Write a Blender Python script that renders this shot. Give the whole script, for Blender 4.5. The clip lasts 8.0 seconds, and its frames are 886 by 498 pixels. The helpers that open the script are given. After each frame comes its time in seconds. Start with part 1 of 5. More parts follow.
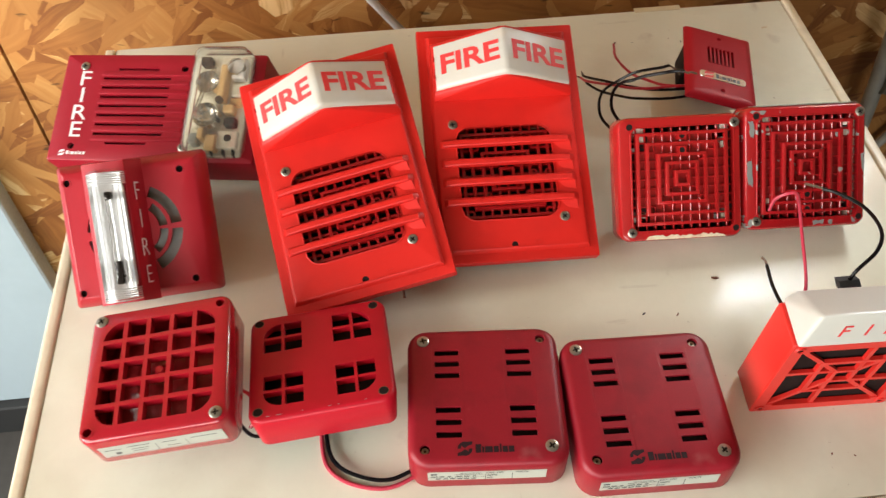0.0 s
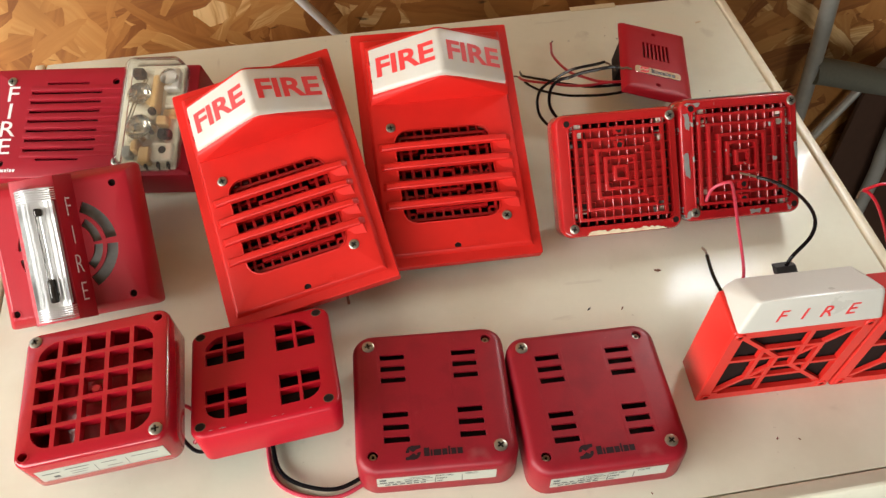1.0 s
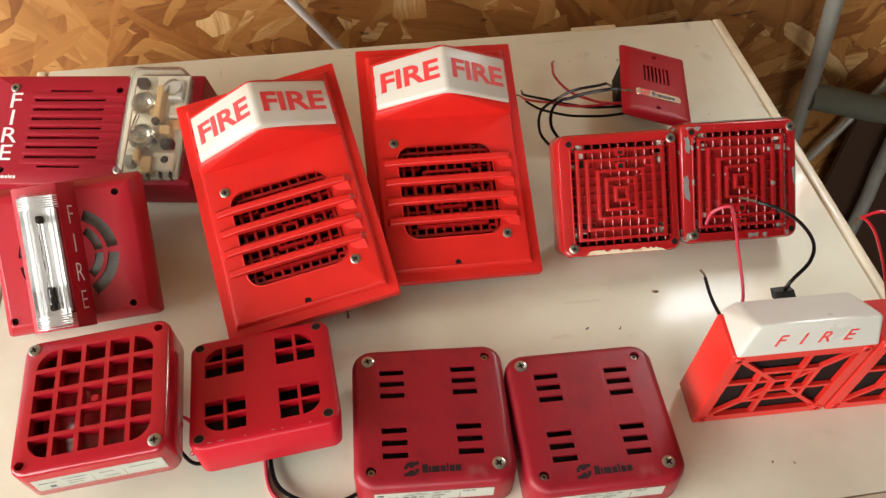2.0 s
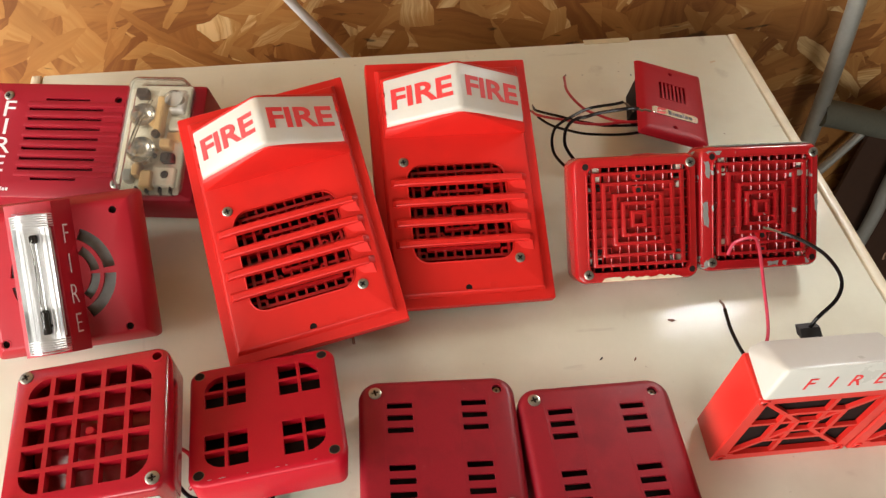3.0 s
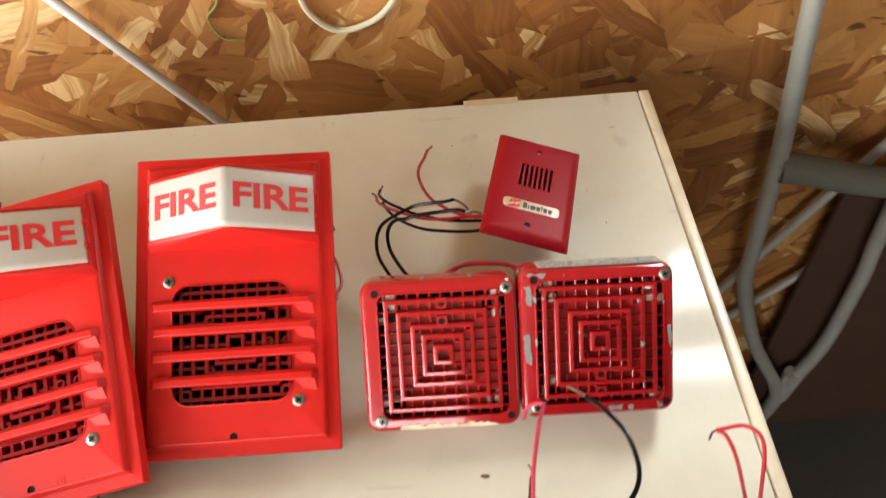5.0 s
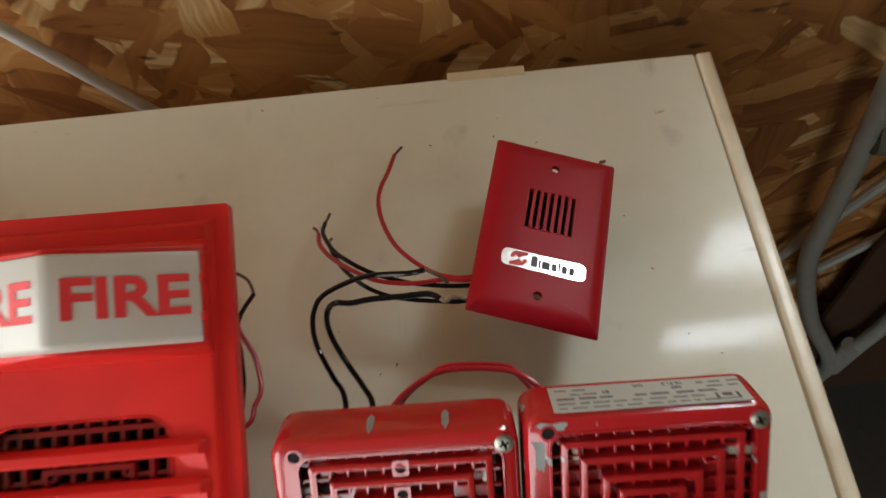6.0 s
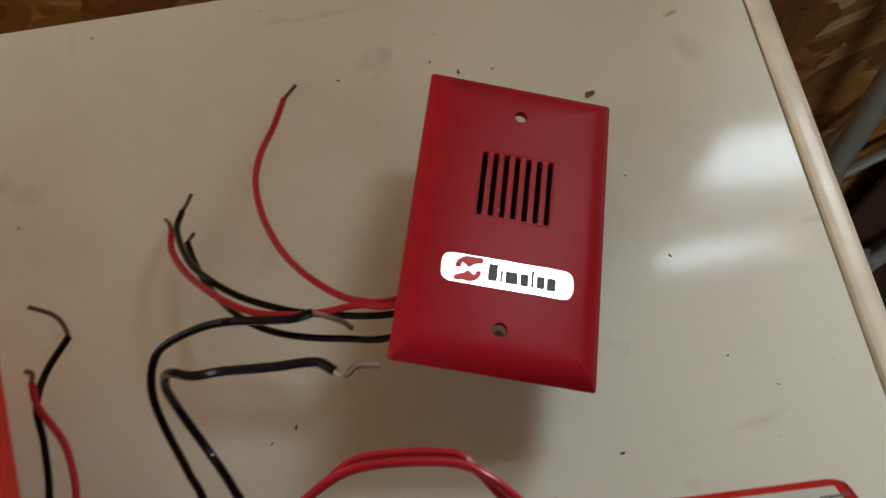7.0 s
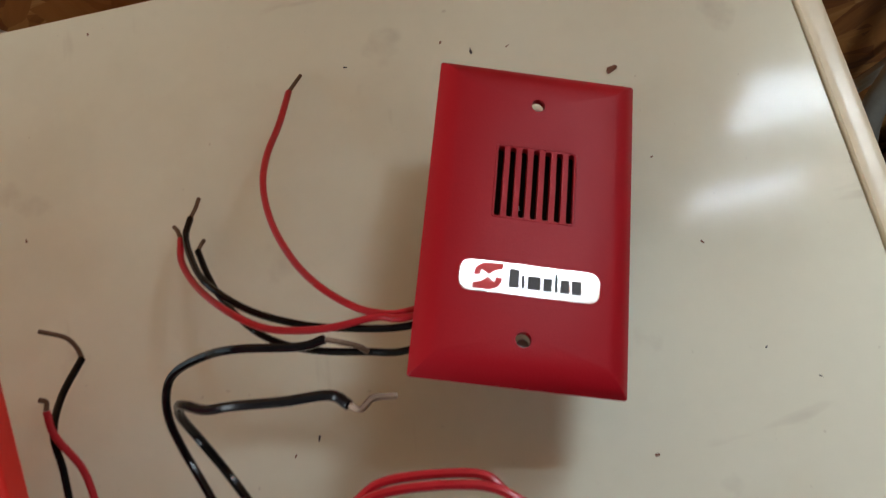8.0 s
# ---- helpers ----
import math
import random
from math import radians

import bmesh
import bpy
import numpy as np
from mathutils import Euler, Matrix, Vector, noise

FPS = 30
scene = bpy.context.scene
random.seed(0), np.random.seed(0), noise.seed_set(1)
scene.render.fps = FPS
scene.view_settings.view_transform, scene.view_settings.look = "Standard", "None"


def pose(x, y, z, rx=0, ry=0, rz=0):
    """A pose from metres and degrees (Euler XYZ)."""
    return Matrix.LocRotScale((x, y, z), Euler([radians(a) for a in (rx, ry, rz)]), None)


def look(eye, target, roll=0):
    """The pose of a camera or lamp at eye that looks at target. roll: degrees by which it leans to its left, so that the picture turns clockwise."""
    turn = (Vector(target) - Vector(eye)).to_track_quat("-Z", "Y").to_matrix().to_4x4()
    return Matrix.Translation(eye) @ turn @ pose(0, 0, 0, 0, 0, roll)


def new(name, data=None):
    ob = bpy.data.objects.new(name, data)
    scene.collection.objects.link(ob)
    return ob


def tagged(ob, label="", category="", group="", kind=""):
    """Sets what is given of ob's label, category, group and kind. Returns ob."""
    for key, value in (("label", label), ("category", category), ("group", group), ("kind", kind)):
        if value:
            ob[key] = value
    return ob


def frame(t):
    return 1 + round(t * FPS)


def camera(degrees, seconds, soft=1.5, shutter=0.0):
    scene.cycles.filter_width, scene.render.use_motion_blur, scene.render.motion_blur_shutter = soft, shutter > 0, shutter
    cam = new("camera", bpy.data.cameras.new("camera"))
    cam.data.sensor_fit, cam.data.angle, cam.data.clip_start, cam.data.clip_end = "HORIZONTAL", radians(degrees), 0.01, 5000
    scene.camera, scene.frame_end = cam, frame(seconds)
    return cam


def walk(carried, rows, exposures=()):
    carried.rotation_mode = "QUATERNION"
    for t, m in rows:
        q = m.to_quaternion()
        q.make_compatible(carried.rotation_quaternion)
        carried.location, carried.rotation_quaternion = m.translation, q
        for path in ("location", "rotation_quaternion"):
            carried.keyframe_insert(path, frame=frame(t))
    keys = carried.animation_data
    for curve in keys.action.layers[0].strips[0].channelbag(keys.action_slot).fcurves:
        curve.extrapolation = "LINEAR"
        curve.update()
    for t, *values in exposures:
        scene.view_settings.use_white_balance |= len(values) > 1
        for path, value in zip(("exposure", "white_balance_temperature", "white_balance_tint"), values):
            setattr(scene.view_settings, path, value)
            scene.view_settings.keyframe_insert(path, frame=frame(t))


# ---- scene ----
cam = camera(54.3, 8.0, soft=1.35, shutter=0.4)
PATH = [
    (0, (-0.47, -0.785, 0.584), (-0.353, 0.468, -0.971), -1.0),
    (0.5, (-0.462, -0.773, 0.567), (-0.289, 0.475, -0.985), -1.0),
    (1, (-0.457, -0.787, 0.578), (-0.244, 0.466, -0.966), -0.1),
    (1.5, (-0.458, -0.791, 0.58), (-0.22, 0.481, -0.945), 1.1),
    (2.8, (-0.484, -0.754, 0.585), (-0.226, 0.508, -0.945), 3.8),
    (3, (-0.478, -0.747, 0.577), (-0.212, 0.51, -0.956), 4.0),
    (3.5, (-0.497, -0.751, 0.581), (-0.234, 0.496, -0.96), 3.1),
    (4, (-0.456, -0.735, 0.581), (-0.19, 0.497, -0.972), 0.7),
    (4.5, (-0.385, -0.692, 0.573), (-0.153, 0.512, -1.007), 0.9),
    (4.8, (-0.286, -0.634, 0.565), (-0.144, 0.575, -1.022), -0.3),
    (5, (-0.239, -0.613, 0.559), (-0.166, 0.625, -1.01), -2.2),
    (5.2, (-0.202, -0.585, 0.562), (-0.243, 0.647, -1.012), -5.8),
    (6.3, (-0.196, -0.328, 0.387), (-0.16, 0.587, -1.391), -5.0),
    (6.5, (-0.189, -0.304, 0.362), (-0.166, 0.569, -1.438), -6.3),
    (7, (-0.168, -0.273, 0.317), (-0.129, 0.499, -1.527), -6.5),
    (7.5, (-0.153, -0.231, 0.298), (-0.203, 0.435, -1.587), -15.8),
    (8, (-0.159, -0.247, 0.311), (-0.219, 0.401, -1.58), -16.8),
]
EXPOSURES = [(0.0, 0.40, 6450, 7), (1.5, 0.33, 6550, 8.5), (3.0, 0.37, 6600, 9), (3.5, 0.58, 6600, 9), (4.5, 0.50, 6650, 9.5), (5.0, 0.72, 6450, 8), (6.3, -0.24, 6100, 4.5), (7.0, -0.06, 5900, 4), (7.5, 0.23, 5850, 4), (8.0, 0.25, 5800, 4)]
DOOR_W, ENTRY_W, WINDOW_W = 62.0, 30.0, 21.0
walk(cam, [(t, look(eye, target, roll)) for t, eye, target, roll in PATH], EXPOSURES)

# ---- world and light ----
FLOOR = -0.88
world = bpy.data.worlds.new("sky")
scene.world = world
world.use_nodes = True
wn = world.node_tree.nodes
sky = wn.new("ShaderNodeTexSky")
sky.sky_type, sky.sun_disc, sky.sun_elevation, sky.sun_rotation = "NISHITA", False, radians(40), radians(250)
wn["Background"].inputs["Strength"].default_value = 0.1
world.node_tree.links.new(sky.outputs["Color"], wn["Background"].inputs["Color"])


def area(name, where, target, w, h, watts, colour):
    data = bpy.data.lights.new(name, "AREA")
    data.shape, data.size, data.size_y, data.energy, data.color = "RECTANGLE", w, h, watts, colour
    ob = new(name, data)
    ob.matrix_world = look(where, target)
    return ob


# daylight in the open shed door and in the small window above the table
area("door_daylight", (-1.92, -1.35, 0.52), (0.0, -0.9, 0.25), 2.3, 1.2, DOOR_W, (1.0, 0.975, 0.93))
area("entry_daylight", (-0.9, -3.05, 0.56), (-0.6, 0.0, 0.30), 1.5, 1.2, ENTRY_W, (1.0, 0.98, 0.94))
area("window_daylight", (0.235, 0.170, 0.720), (0.235, -0.30, 0.720), 0.27, 0.66, WINDOW_W, (0.93, 0.97, 1.0))

# ---- materials ----


def material(name, base, rough=0.5, metal=0.0, grain=0.0, scale=300.0, stain=0.0, stain_scale=12.0, bump=0.0, spec=0.5, coat=0.0, dark=None):
    m = bpy.data.materials.new(name)
    m.use_nodes = True
    nt = m.node_tree
    b = nt.nodes["Principled BSDF"]
    b.inputs["Roughness"].default_value, b.inputs["Metallic"].default_value = rough, metal
    b.inputs["Specular IOR Level"].default_value, b.inputs["Coat Weight"].default_value = spec, coat
    tex = nt.nodes.new("ShaderNodeTexCoord")
    fine = nt.nodes.new("ShaderNodeTexNoise")
    fine.inputs["Scale"].default_value, fine.inputs["Detail"].default_value = scale, 3.0
    wide = nt.nodes.new("ShaderNodeTexNoise")
    wide.inputs["Scale"].default_value, wide.inputs["Detail"].default_value = stain_scale, 5.0
    info = nt.nodes.new("ShaderNodeObjectInfo")
    shift = nt.nodes.new("ShaderNodeVectorMath")
    shift.operation = "ADD"
    nt.links.new(tex.outputs["Object"], shift.inputs[0])
    nt.links.new(info.outputs["Random"], shift.inputs[1])
    for node in (fine, wide):
        nt.links.new(shift.outputs[0], node.inputs["Vector"])
    one = nt.nodes.new("ShaderNodeMix")
    one.data_type = "RGBA"
    one.inputs["A"].default_value = (*[c * (1 - grain) for c in base], 1)
    one.inputs["B"].default_value = (*[min(1, c * (1 + grain)) for c in base], 1)
    nt.links.new(fine.outputs["Fac"], one.inputs["Factor"])
    two = nt.nodes.new("ShaderNodeMix")
    two.data_type = "RGBA"
    ramp = nt.nodes.new("ShaderNodeMapRange")
    ramp.inputs["From Min"].default_value, ramp.inputs["From Max"].default_value = 0.48, 0.72
    ramp.inputs["To Max"].default_value = stain
    nt.links.new(wide.outputs["Fac"], ramp.inputs["Value"])
    nt.links.new(ramp.outputs["Result"], two.inputs["Factor"])
    nt.links.new(one.outputs["Result"], two.inputs["A"])
    two.inputs["B"].default_value = (*(dark or [c * 0.6 for c in base]), 1)
    nt.links.new(two.outputs["Result"], b.inputs["Base Color"])
    gloss = nt.nodes.new("ShaderNodeMapRange")
    gloss.inputs["To Min"].default_value, gloss.inputs["To Max"].default_value = max(0.02, rough - 0.08), rough + 0.1
    nt.links.new(wide.outputs["Fac"], gloss.inputs["Value"])
    nt.links.new(gloss.outputs["Result"], b.inputs["Roughness"])
    if bump:
        bn = nt.nodes.new("ShaderNodeBump")
        bn.inputs["Strength"].default_value, bn.inputs["Distance"].default_value = bump, 0.0006
        nt.links.new(fine.outputs["Fac"], bn.inputs["Height"])
        nt.links.new(bn.outputs["Normal"], b.inputs["Normal"])
    return m


def osb_material(name, colours, lift):
    """Pressed strand board: long flakes at several angles, the highest one showing, each with its own grain, and dark slits between."""
    m = bpy.data.materials.new(name)
    m.use_nodes = True
    nt = m.node_tree
    b = nt.nodes["Principled BSDF"]

    def math_node(kind, one, two):
        node = nt.nodes.new("ShaderNodeMath")
        node.operation = kind
        for socket, value in zip(node.inputs, (one, two)):
            if isinstance(value, (int, float)):
                socket.default_value = value
            else:
                nt.links.new(value, socket)
        return node.outputs[0]

    def spread(value, low, high, to_low, to_high):
        node = nt.nodes.new("ShaderNodeMapRange")
        for key, number in (("From Min", low), ("From Max", high), ("To Min", to_low), ("To Max", to_high)):
            node.inputs[key].default_value = number
        nt.links.new(value, node.inputs["Value"])
        return node.outputs["Result"]

    tex = nt.nodes.new("ShaderNodeTexCoord")
    warp = nt.nodes.new("ShaderNodeTexNoise")
    warp.inputs["Scale"].default_value = 16.0
    warp.inputs["Detail"].default_value = 6.0
    add = nt.nodes.new("ShaderNodeVectorMath")
    add.operation = "MULTIPLY_ADD"
    add.inputs[1].default_value = (0.022, 0.022, 0.022)
    nt.links.new(warp.outputs["Color"], add.inputs[0])
    nt.links.new(tex.outputs["Object"], warp.inputs["Vector"])
    nt.links.new(tex.outputs["Object"], add.inputs[2])
    best_h = best_c = None
    for n, angle in enumerate((12, 58, 97, 141, 168, 33, 118)):
        turn = nt.nodes.new("ShaderNodeMapping")
        turn.inputs["Rotation"].default_value = (0, radians(angle), 0)
        turn.inputs["Location"].default_value = (n * 3.7, 0, n * 1.3)
        squash = nt.nodes.new("ShaderNodeMapping")
        squash.inputs["Scale"].default_value = (7 + 4 * (n % 3), 1, 26 + 26 * (n % 2))
        cell = nt.nodes.new("ShaderNodeTexVoronoi")
        cell.inputs["Scale"].default_value = 1.0
        fibre_place = nt.nodes.new("ShaderNodeMapping")
        fibre_place.inputs["Scale"].default_value = (14, 14, 240)
        fibre = nt.nodes.new("ShaderNodeTexNoise")
        fibre.inputs["Scale"].default_value, fibre.inputs["Detail"].default_value = 1.0, 3.0
        nt.links.new(add.outputs[0], turn.inputs["Vector"])
        nt.links.new(turn.outputs["Vector"], squash.inputs["Vector"])
        nt.links.new(turn.outputs["Vector"], fibre_place.inputs["Vector"])
        nt.links.new(fibre_place.outputs["Vector"], fibre.inputs["Vector"])
        nt.links.new(squash.outputs["Vector"], cell.inputs["Vector"])
        part_c = nt.nodes.new("ShaderNodeSeparateColor")
        nt.links.new(cell.outputs["Color"], part_c.inputs["Color"])
        grained = math_node("ADD", part_c.outputs["Green"], spread(fibre.outputs["Fac"], 0.25, 0.75, -0.13, 0.13))
        edge = spread(cell.outputs["Distance"], 0.5, 0.9, 0.0, -0.18)
        tone = math_node("ADD", grained, edge)
        if best_h is None:
            best_h, best_c = part_c.outputs["Red"], tone
            continue
        more = math_node("GREATER_THAN", part_c.outputs["Red"], best_h)
        pick = nt.nodes.new("ShaderNodeMix")
        nt.links.new(more, pick.inputs["Factor"])
        nt.links.new(best_c, pick.inputs["A"])
        nt.links.new(tone, pick.inputs["B"])
        best_h, best_c = math_node("MAXIMUM", best_h, part_c.outputs["Red"]), pick.outputs["Result"]
    ramp = nt.nodes.new("ShaderNodeValToRGB")
    places = (0.0, 0.25, 0.58, 0.85, 1.0)
    ramp.color_ramp.elements[0].color = (*colours[0], 1)
    ramp.color_ramp.elements[1].color = (*colours[4], 1)
    for place, colour in list(zip(places, colours))[1:4]:
        ramp.color_ramp.elements.new(place).color = (*colour, 1)
    nt.links.new(best_c, ramp.inputs["Fac"])
    slit_place = nt.nodes.new("ShaderNodeMapping")
    slit_place.inputs["Rotation"].default_value = (0, radians(-35), 0)
    slit_place.inputs["Scale"].default_value = (22, 22, 75)
    slit = nt.nodes.new("ShaderNodeTexNoise")
    slit.inputs["Scale"].default_value, slit.inputs["Detail"].default_value = 1.0, 2.0
    nt.links.new(add.outputs[0], slit_place.inputs["Vector"])
    nt.links.new(slit_place.outputs["Vector"], slit.inputs["Vector"])
    broad = nt.nodes.new("ShaderNodeTexNoise")
    broad.inputs["Scale"].default_value, broad.inputs["Detail"].default_value = 7.0, 3.0
    nt.links.new(tex.outputs["Object"], broad.inputs["Vector"])
    both = math_node("MULTIPLY", spread(slit.outputs["Fac"], 0.69, 0.74, 1.0, 0.3), spread(broad.outputs["Fac"], 0.3, 0.7, 0.75 * lift, 1.2 * lift))
    mul = nt.nodes.new("ShaderNodeVectorMath")
    mul.operation = "SCALE"
    nt.links.new(ramp.outputs["Color"], mul.inputs[0])
    nt.links.new(both, mul.inputs["Scale"])
    nt.links.new(mul.outputs[0], b.inputs["Base Color"])
    b.inputs["Roughness"].default_value = 0.5
    bn = nt.nodes.new("ShaderNodeBump")
    bn.inputs["Strength"].default_value, bn.inputs["Distance"].default_value = 0.35, 0.003
    nt.links.new(math_node("ADD", best_h, math_node("MULTIPLY", best_c, 0.4)), bn.inputs["Height"])
    nt.links.new(bn.outputs["Normal"], b.inputs["Normal"])
    return m


def glass_material(name, tint, rough, haze=0.0):
    """Thin clear moulded plastic: see-through, with Fresnel gloss and a little haze."""
    m = bpy.data.materials.new(name)
    m.use_nodes = True
    nt = m.node_tree
    clear, gloss, fres, mix = (nt.nodes.new("ShaderNode" + k) for k in ("BsdfTransparent", "BsdfGlossy", "Fresnel", "MixShader"))
    clear.inputs["Color"].default_value = (*tint, 1)
    gloss.inputs["Roughness"].default_value = rough
    fres.inputs["IOR"].default_value = 1.75
    nt.links.new(fres.outputs[0], mix.inputs[0])
    nt.links.new(clear.outputs[0], mix.inputs[1])
    nt.links.new(gloss.outputs[0], mix.inputs[2])
    dull, veil = nt.nodes.new("ShaderNodeBsdfDiffuse"), nt.nodes.new("ShaderNodeMixShader")
    dull.inputs["Color"].default_value = (0.88, 0.85, 0.80, 1)
    veil.inputs[0].default_value = haze
    nt.links.new(mix.outputs[0], veil.inputs[1])
    nt.links.new(dull.outputs[0], veil.inputs[2])
    nt.links.new(veil.outputs[0], nt.nodes["Material Output"].inputs["Surface"])
    return m


def chipped_material(name, base):
    """Red enamel with grey chips of bare metal and a cream undercoat along the knocked edges."""
    m = material(name, base, 0.18, grain=0.08, scale=900, stain=0.4, stain_scale=25, bump=0.08, coat=0.6)
    nt = m.node_tree
    b = nt.nodes["Principled BSDF"]
    tex = nt.nodes.new("ShaderNodeTexCoord")
    n = nt.nodes.new("ShaderNodeTexNoise")
    n.inputs["Scale"].default_value, n.inputs["Detail"].default_value = 55.0, 4.0
    nt.links.new(tex.outputs["Object"], n.inputs["Vector"])
    r = nt.nodes.new("ShaderNodeMapRange")
    r.inputs["From Min"].default_value, r.inputs["From Max"].default_value = 0.655, 0.67
    nt.links.new(n.outputs["Fac"], r.inputs["Value"])
    mix = nt.nodes.new("ShaderNodeMix")
    mix.data_type = "RGBA"
    old = b.inputs["Base Color"].links[0].from_socket
    nt.links.new(r.outputs["Result"], mix.inputs["Factor"])
    nt.links.new(old, mix.inputs["A"])
    mix.inputs["B"].default_value = (0.27, 0.28, 0.26, 1)
    nt.links.new(mix.outputs["Result"], b.inputs["Base Color"])
    return m


RED = material("bright_red_plastic", (0.62, 0.016, 0.011), 0.45, grain=0.06, scale=1500, stain=0.25, stain_scale=25, bump=0.14, spec=0.36)
ORANGE_RED = material("orange_red_plastic", (0.60, 0.022, 0.016), 0.33, grain=0.05, scale=900, stain=0.15, bump=0.06)
MAROON = material("maroon_enamel", (0.25, 0.009, 0.018), 0.36, grain=0.10, scale=900, stain=0.5, stain_scale=38, bump=0.1, spec=0.32)
CRIMSON = material("crimson_plastic", (0.38, 0.007, 0.018), 0.40, grain=0.05, scale=1400, stain=0.2, bump=0.12)
SPEAKER_RED = material("deep_crimson_plastic", (0.29, 0.006, 0.017), 0.42, grain=0.05, scale=1400, stain=0.2, bump=0.12, spec=0.35)
GLOSS_RED = material("glossy_red_enamel", (0.37, 0.008, 0.019), 0.2, grain=0.06, scale=600, stain=0.3, stain_scale=30, bump=0.06, coat=0.4)
WARM_RED = material("scarlet_enamel", (0.45, 0.006, 0.019), 0.36, grain=0.06, scale=700, stain=0.2, stain_scale=30, bump=0.08, spec=0.3)
DEEP_RED = material("dark_red_satin_plastic", (0.36, 0.005, 0.014), 0.45, grain=0.05, scale=1400, stain=0.15, bump=0.1, spec=0.2)
CHIPPED = chipped_material("chipped_red_enamel", (0.38, 0.010, 0.013))
WORN_RED = material("worn_red_enamel", (0.39, 0.011, 0.012), 0.18, grain=0.08, scale=900, stain=0.4, stain_scale=30, bump=0.08, coat=0.6)
BARE = material("bare_grey_metal", (0.30, 0.31, 0.29), 0.5, 0.4, grain=0.2, scale=200)
CREAM = material("cream_undercoat", (0.72, 0.62, 0.42), 0.6, grain=0.1, scale=400, stain=0.5, stain_scale=90, dark=(0.45, 0.12, 0.08))
WHITE_LENS = material("white_lens_plastic", (0.55, 0.515, 0.455), 0.3, grain=0.03, scale=500, stain=0.5, stain_scale=22, bump=0.04, dark=(0.54, 0.43, 0.28))
MILK_LENS = material("milky_lens_plastic", (0.53, 0.515, 0.465), 0.30, grain=0.02, scale=300, stain=0.06, stain_scale=25, dark=(0.58, 0.53, 0.44))
LETTER_RED = material("red_print", (0.68, 0.035, 0.035), 0.45, grain=0.08, scale=800)
LETTER_WHITE = material("white_print", (0.74, 0.70, 0.68), 0.5, grain=0.05, scale=800)
LETTER_DARK = material("dark_print", (0.020, 0.008, 0.010), 0.6, grain=0.1, scale=900, spec=0.2)
BLACK_PRINT = material("black_print", (0.05, 0.05, 0.05), 0.5, grain=0.1, scale=900)
LABEL = material("paper_label", (0.40, 0.405, 0.35), 0.45, grain=0.05, scale=400, stain=0.4, stain_scale=60, dark=(0.42, 0.36, 0.28))
SILVER = material("silver_foil_label", (0.78, 0.78, 0.77), 0.16, 0.85, grain=0.04, scale=600)
# near-black: shade inside openings painted as sheets and discs, also some dark parts
DARK = material("near_black_parts_and_shade", (0.016, 0.011, 0.010), 0.7, grain=0.3, scale=300, spec=0.1)
DARK_RED_IN = material("dark_red_inside", (0.28, 0.016, 0.020), 0.25, grain=0.3, scale=200)
SCREW = material("screw_steel", (0.40, 0.39, 0.33), 0.32, 0.9, grain=0.15, scale=700, stain=0.5, stain_scale=150)
WIRE_RED = material("red_wire", (0.42, 0.008, 0.019), 0.32, grain=0.06, scale=400)
WIRE_PINK = material("faded_red_wire", (0.46, 0.035, 0.065), 0.35, grain=0.06, scale=400)
WIRE_BLACK = material("black_wire", (0.005, 0.005, 0.006), 0.12, grain=0.1, scale=400, spec=0.2)
COPPER = material("tarnished_copper", (0.15, 0.095, 0.06), 0.5, 0.5, grain=0.3, scale=900, stain=0.5, stain_scale=200)
TABLE = material("cream_white_enamel", (0.79, 0.775, 0.63), 0.095, spec=0.14, grain=0.02, scale=160, stain=0.42, stain_scale=13, bump=0.004, dark=(0.60, 0.55, 0.41))


def scuffed(m, amount, colour):
    """Small smudges and thin scratches over a finished surface."""
    nt = m.node_tree
    bsdf = nt.nodes["Principled BSDF"]
    before = bsdf.inputs["Base Color"].links[0].from_socket
    tex = nt.nodes.new("ShaderNodeTexCoord")
    worn = None
    for scale, stretch, low, high in ((26.0, (1, 1, 1), 0.66, 0.78), (34.0, (0.3, 1.6, 1), 0.70, 0.78), (30.0, (1.5, 0.3, 1), 0.70, 0.78), (190.0, (1, 1, 1), 0.72, 0.78)):
        place = nt.nodes.new("ShaderNodeMapping")
        place.inputs["Scale"].default_value = stretch
        place.inputs["Rotation"].default_value = (0, 0, scale)
        spots = nt.nodes.new("ShaderNodeTexNoise")
        spots.inputs["Scale"].default_value, spots.inputs["Detail"].default_value = scale, 4.0
        step = nt.nodes.new("ShaderNodeMapRange")
        step.inputs["From Min"].default_value, step.inputs["From Max"].default_value = low, high
        step.inputs["To Max"].default_value = amount
        nt.links.new(tex.outputs["Object"], place.inputs["Vector"])
        nt.links.new(place.outputs["Vector"], spots.inputs["Vector"])
        nt.links.new(spots.outputs["Fac"], step.inputs["Value"])
        if worn is not None:
            more = nt.nodes.new("ShaderNodeMath")
            more.operation = "MAXIMUM"
            nt.links.new(worn, more.inputs[0])
            nt.links.new(step.outputs["Result"], more.inputs[1])
            worn = more.outputs[0]
        else:
            worn = step.outputs["Result"]
    mix = nt.nodes.new("ShaderNodeMix")
    mix.data_type = "RGBA"
    mix.inputs["B"].default_value = (*colour, 1)
    nt.links.new(worn, mix.inputs["Factor"])
    nt.links.new(before, mix.inputs["A"])
    nt.links.new(mix.outputs["Result"], bsdf.inputs["Base Color"])


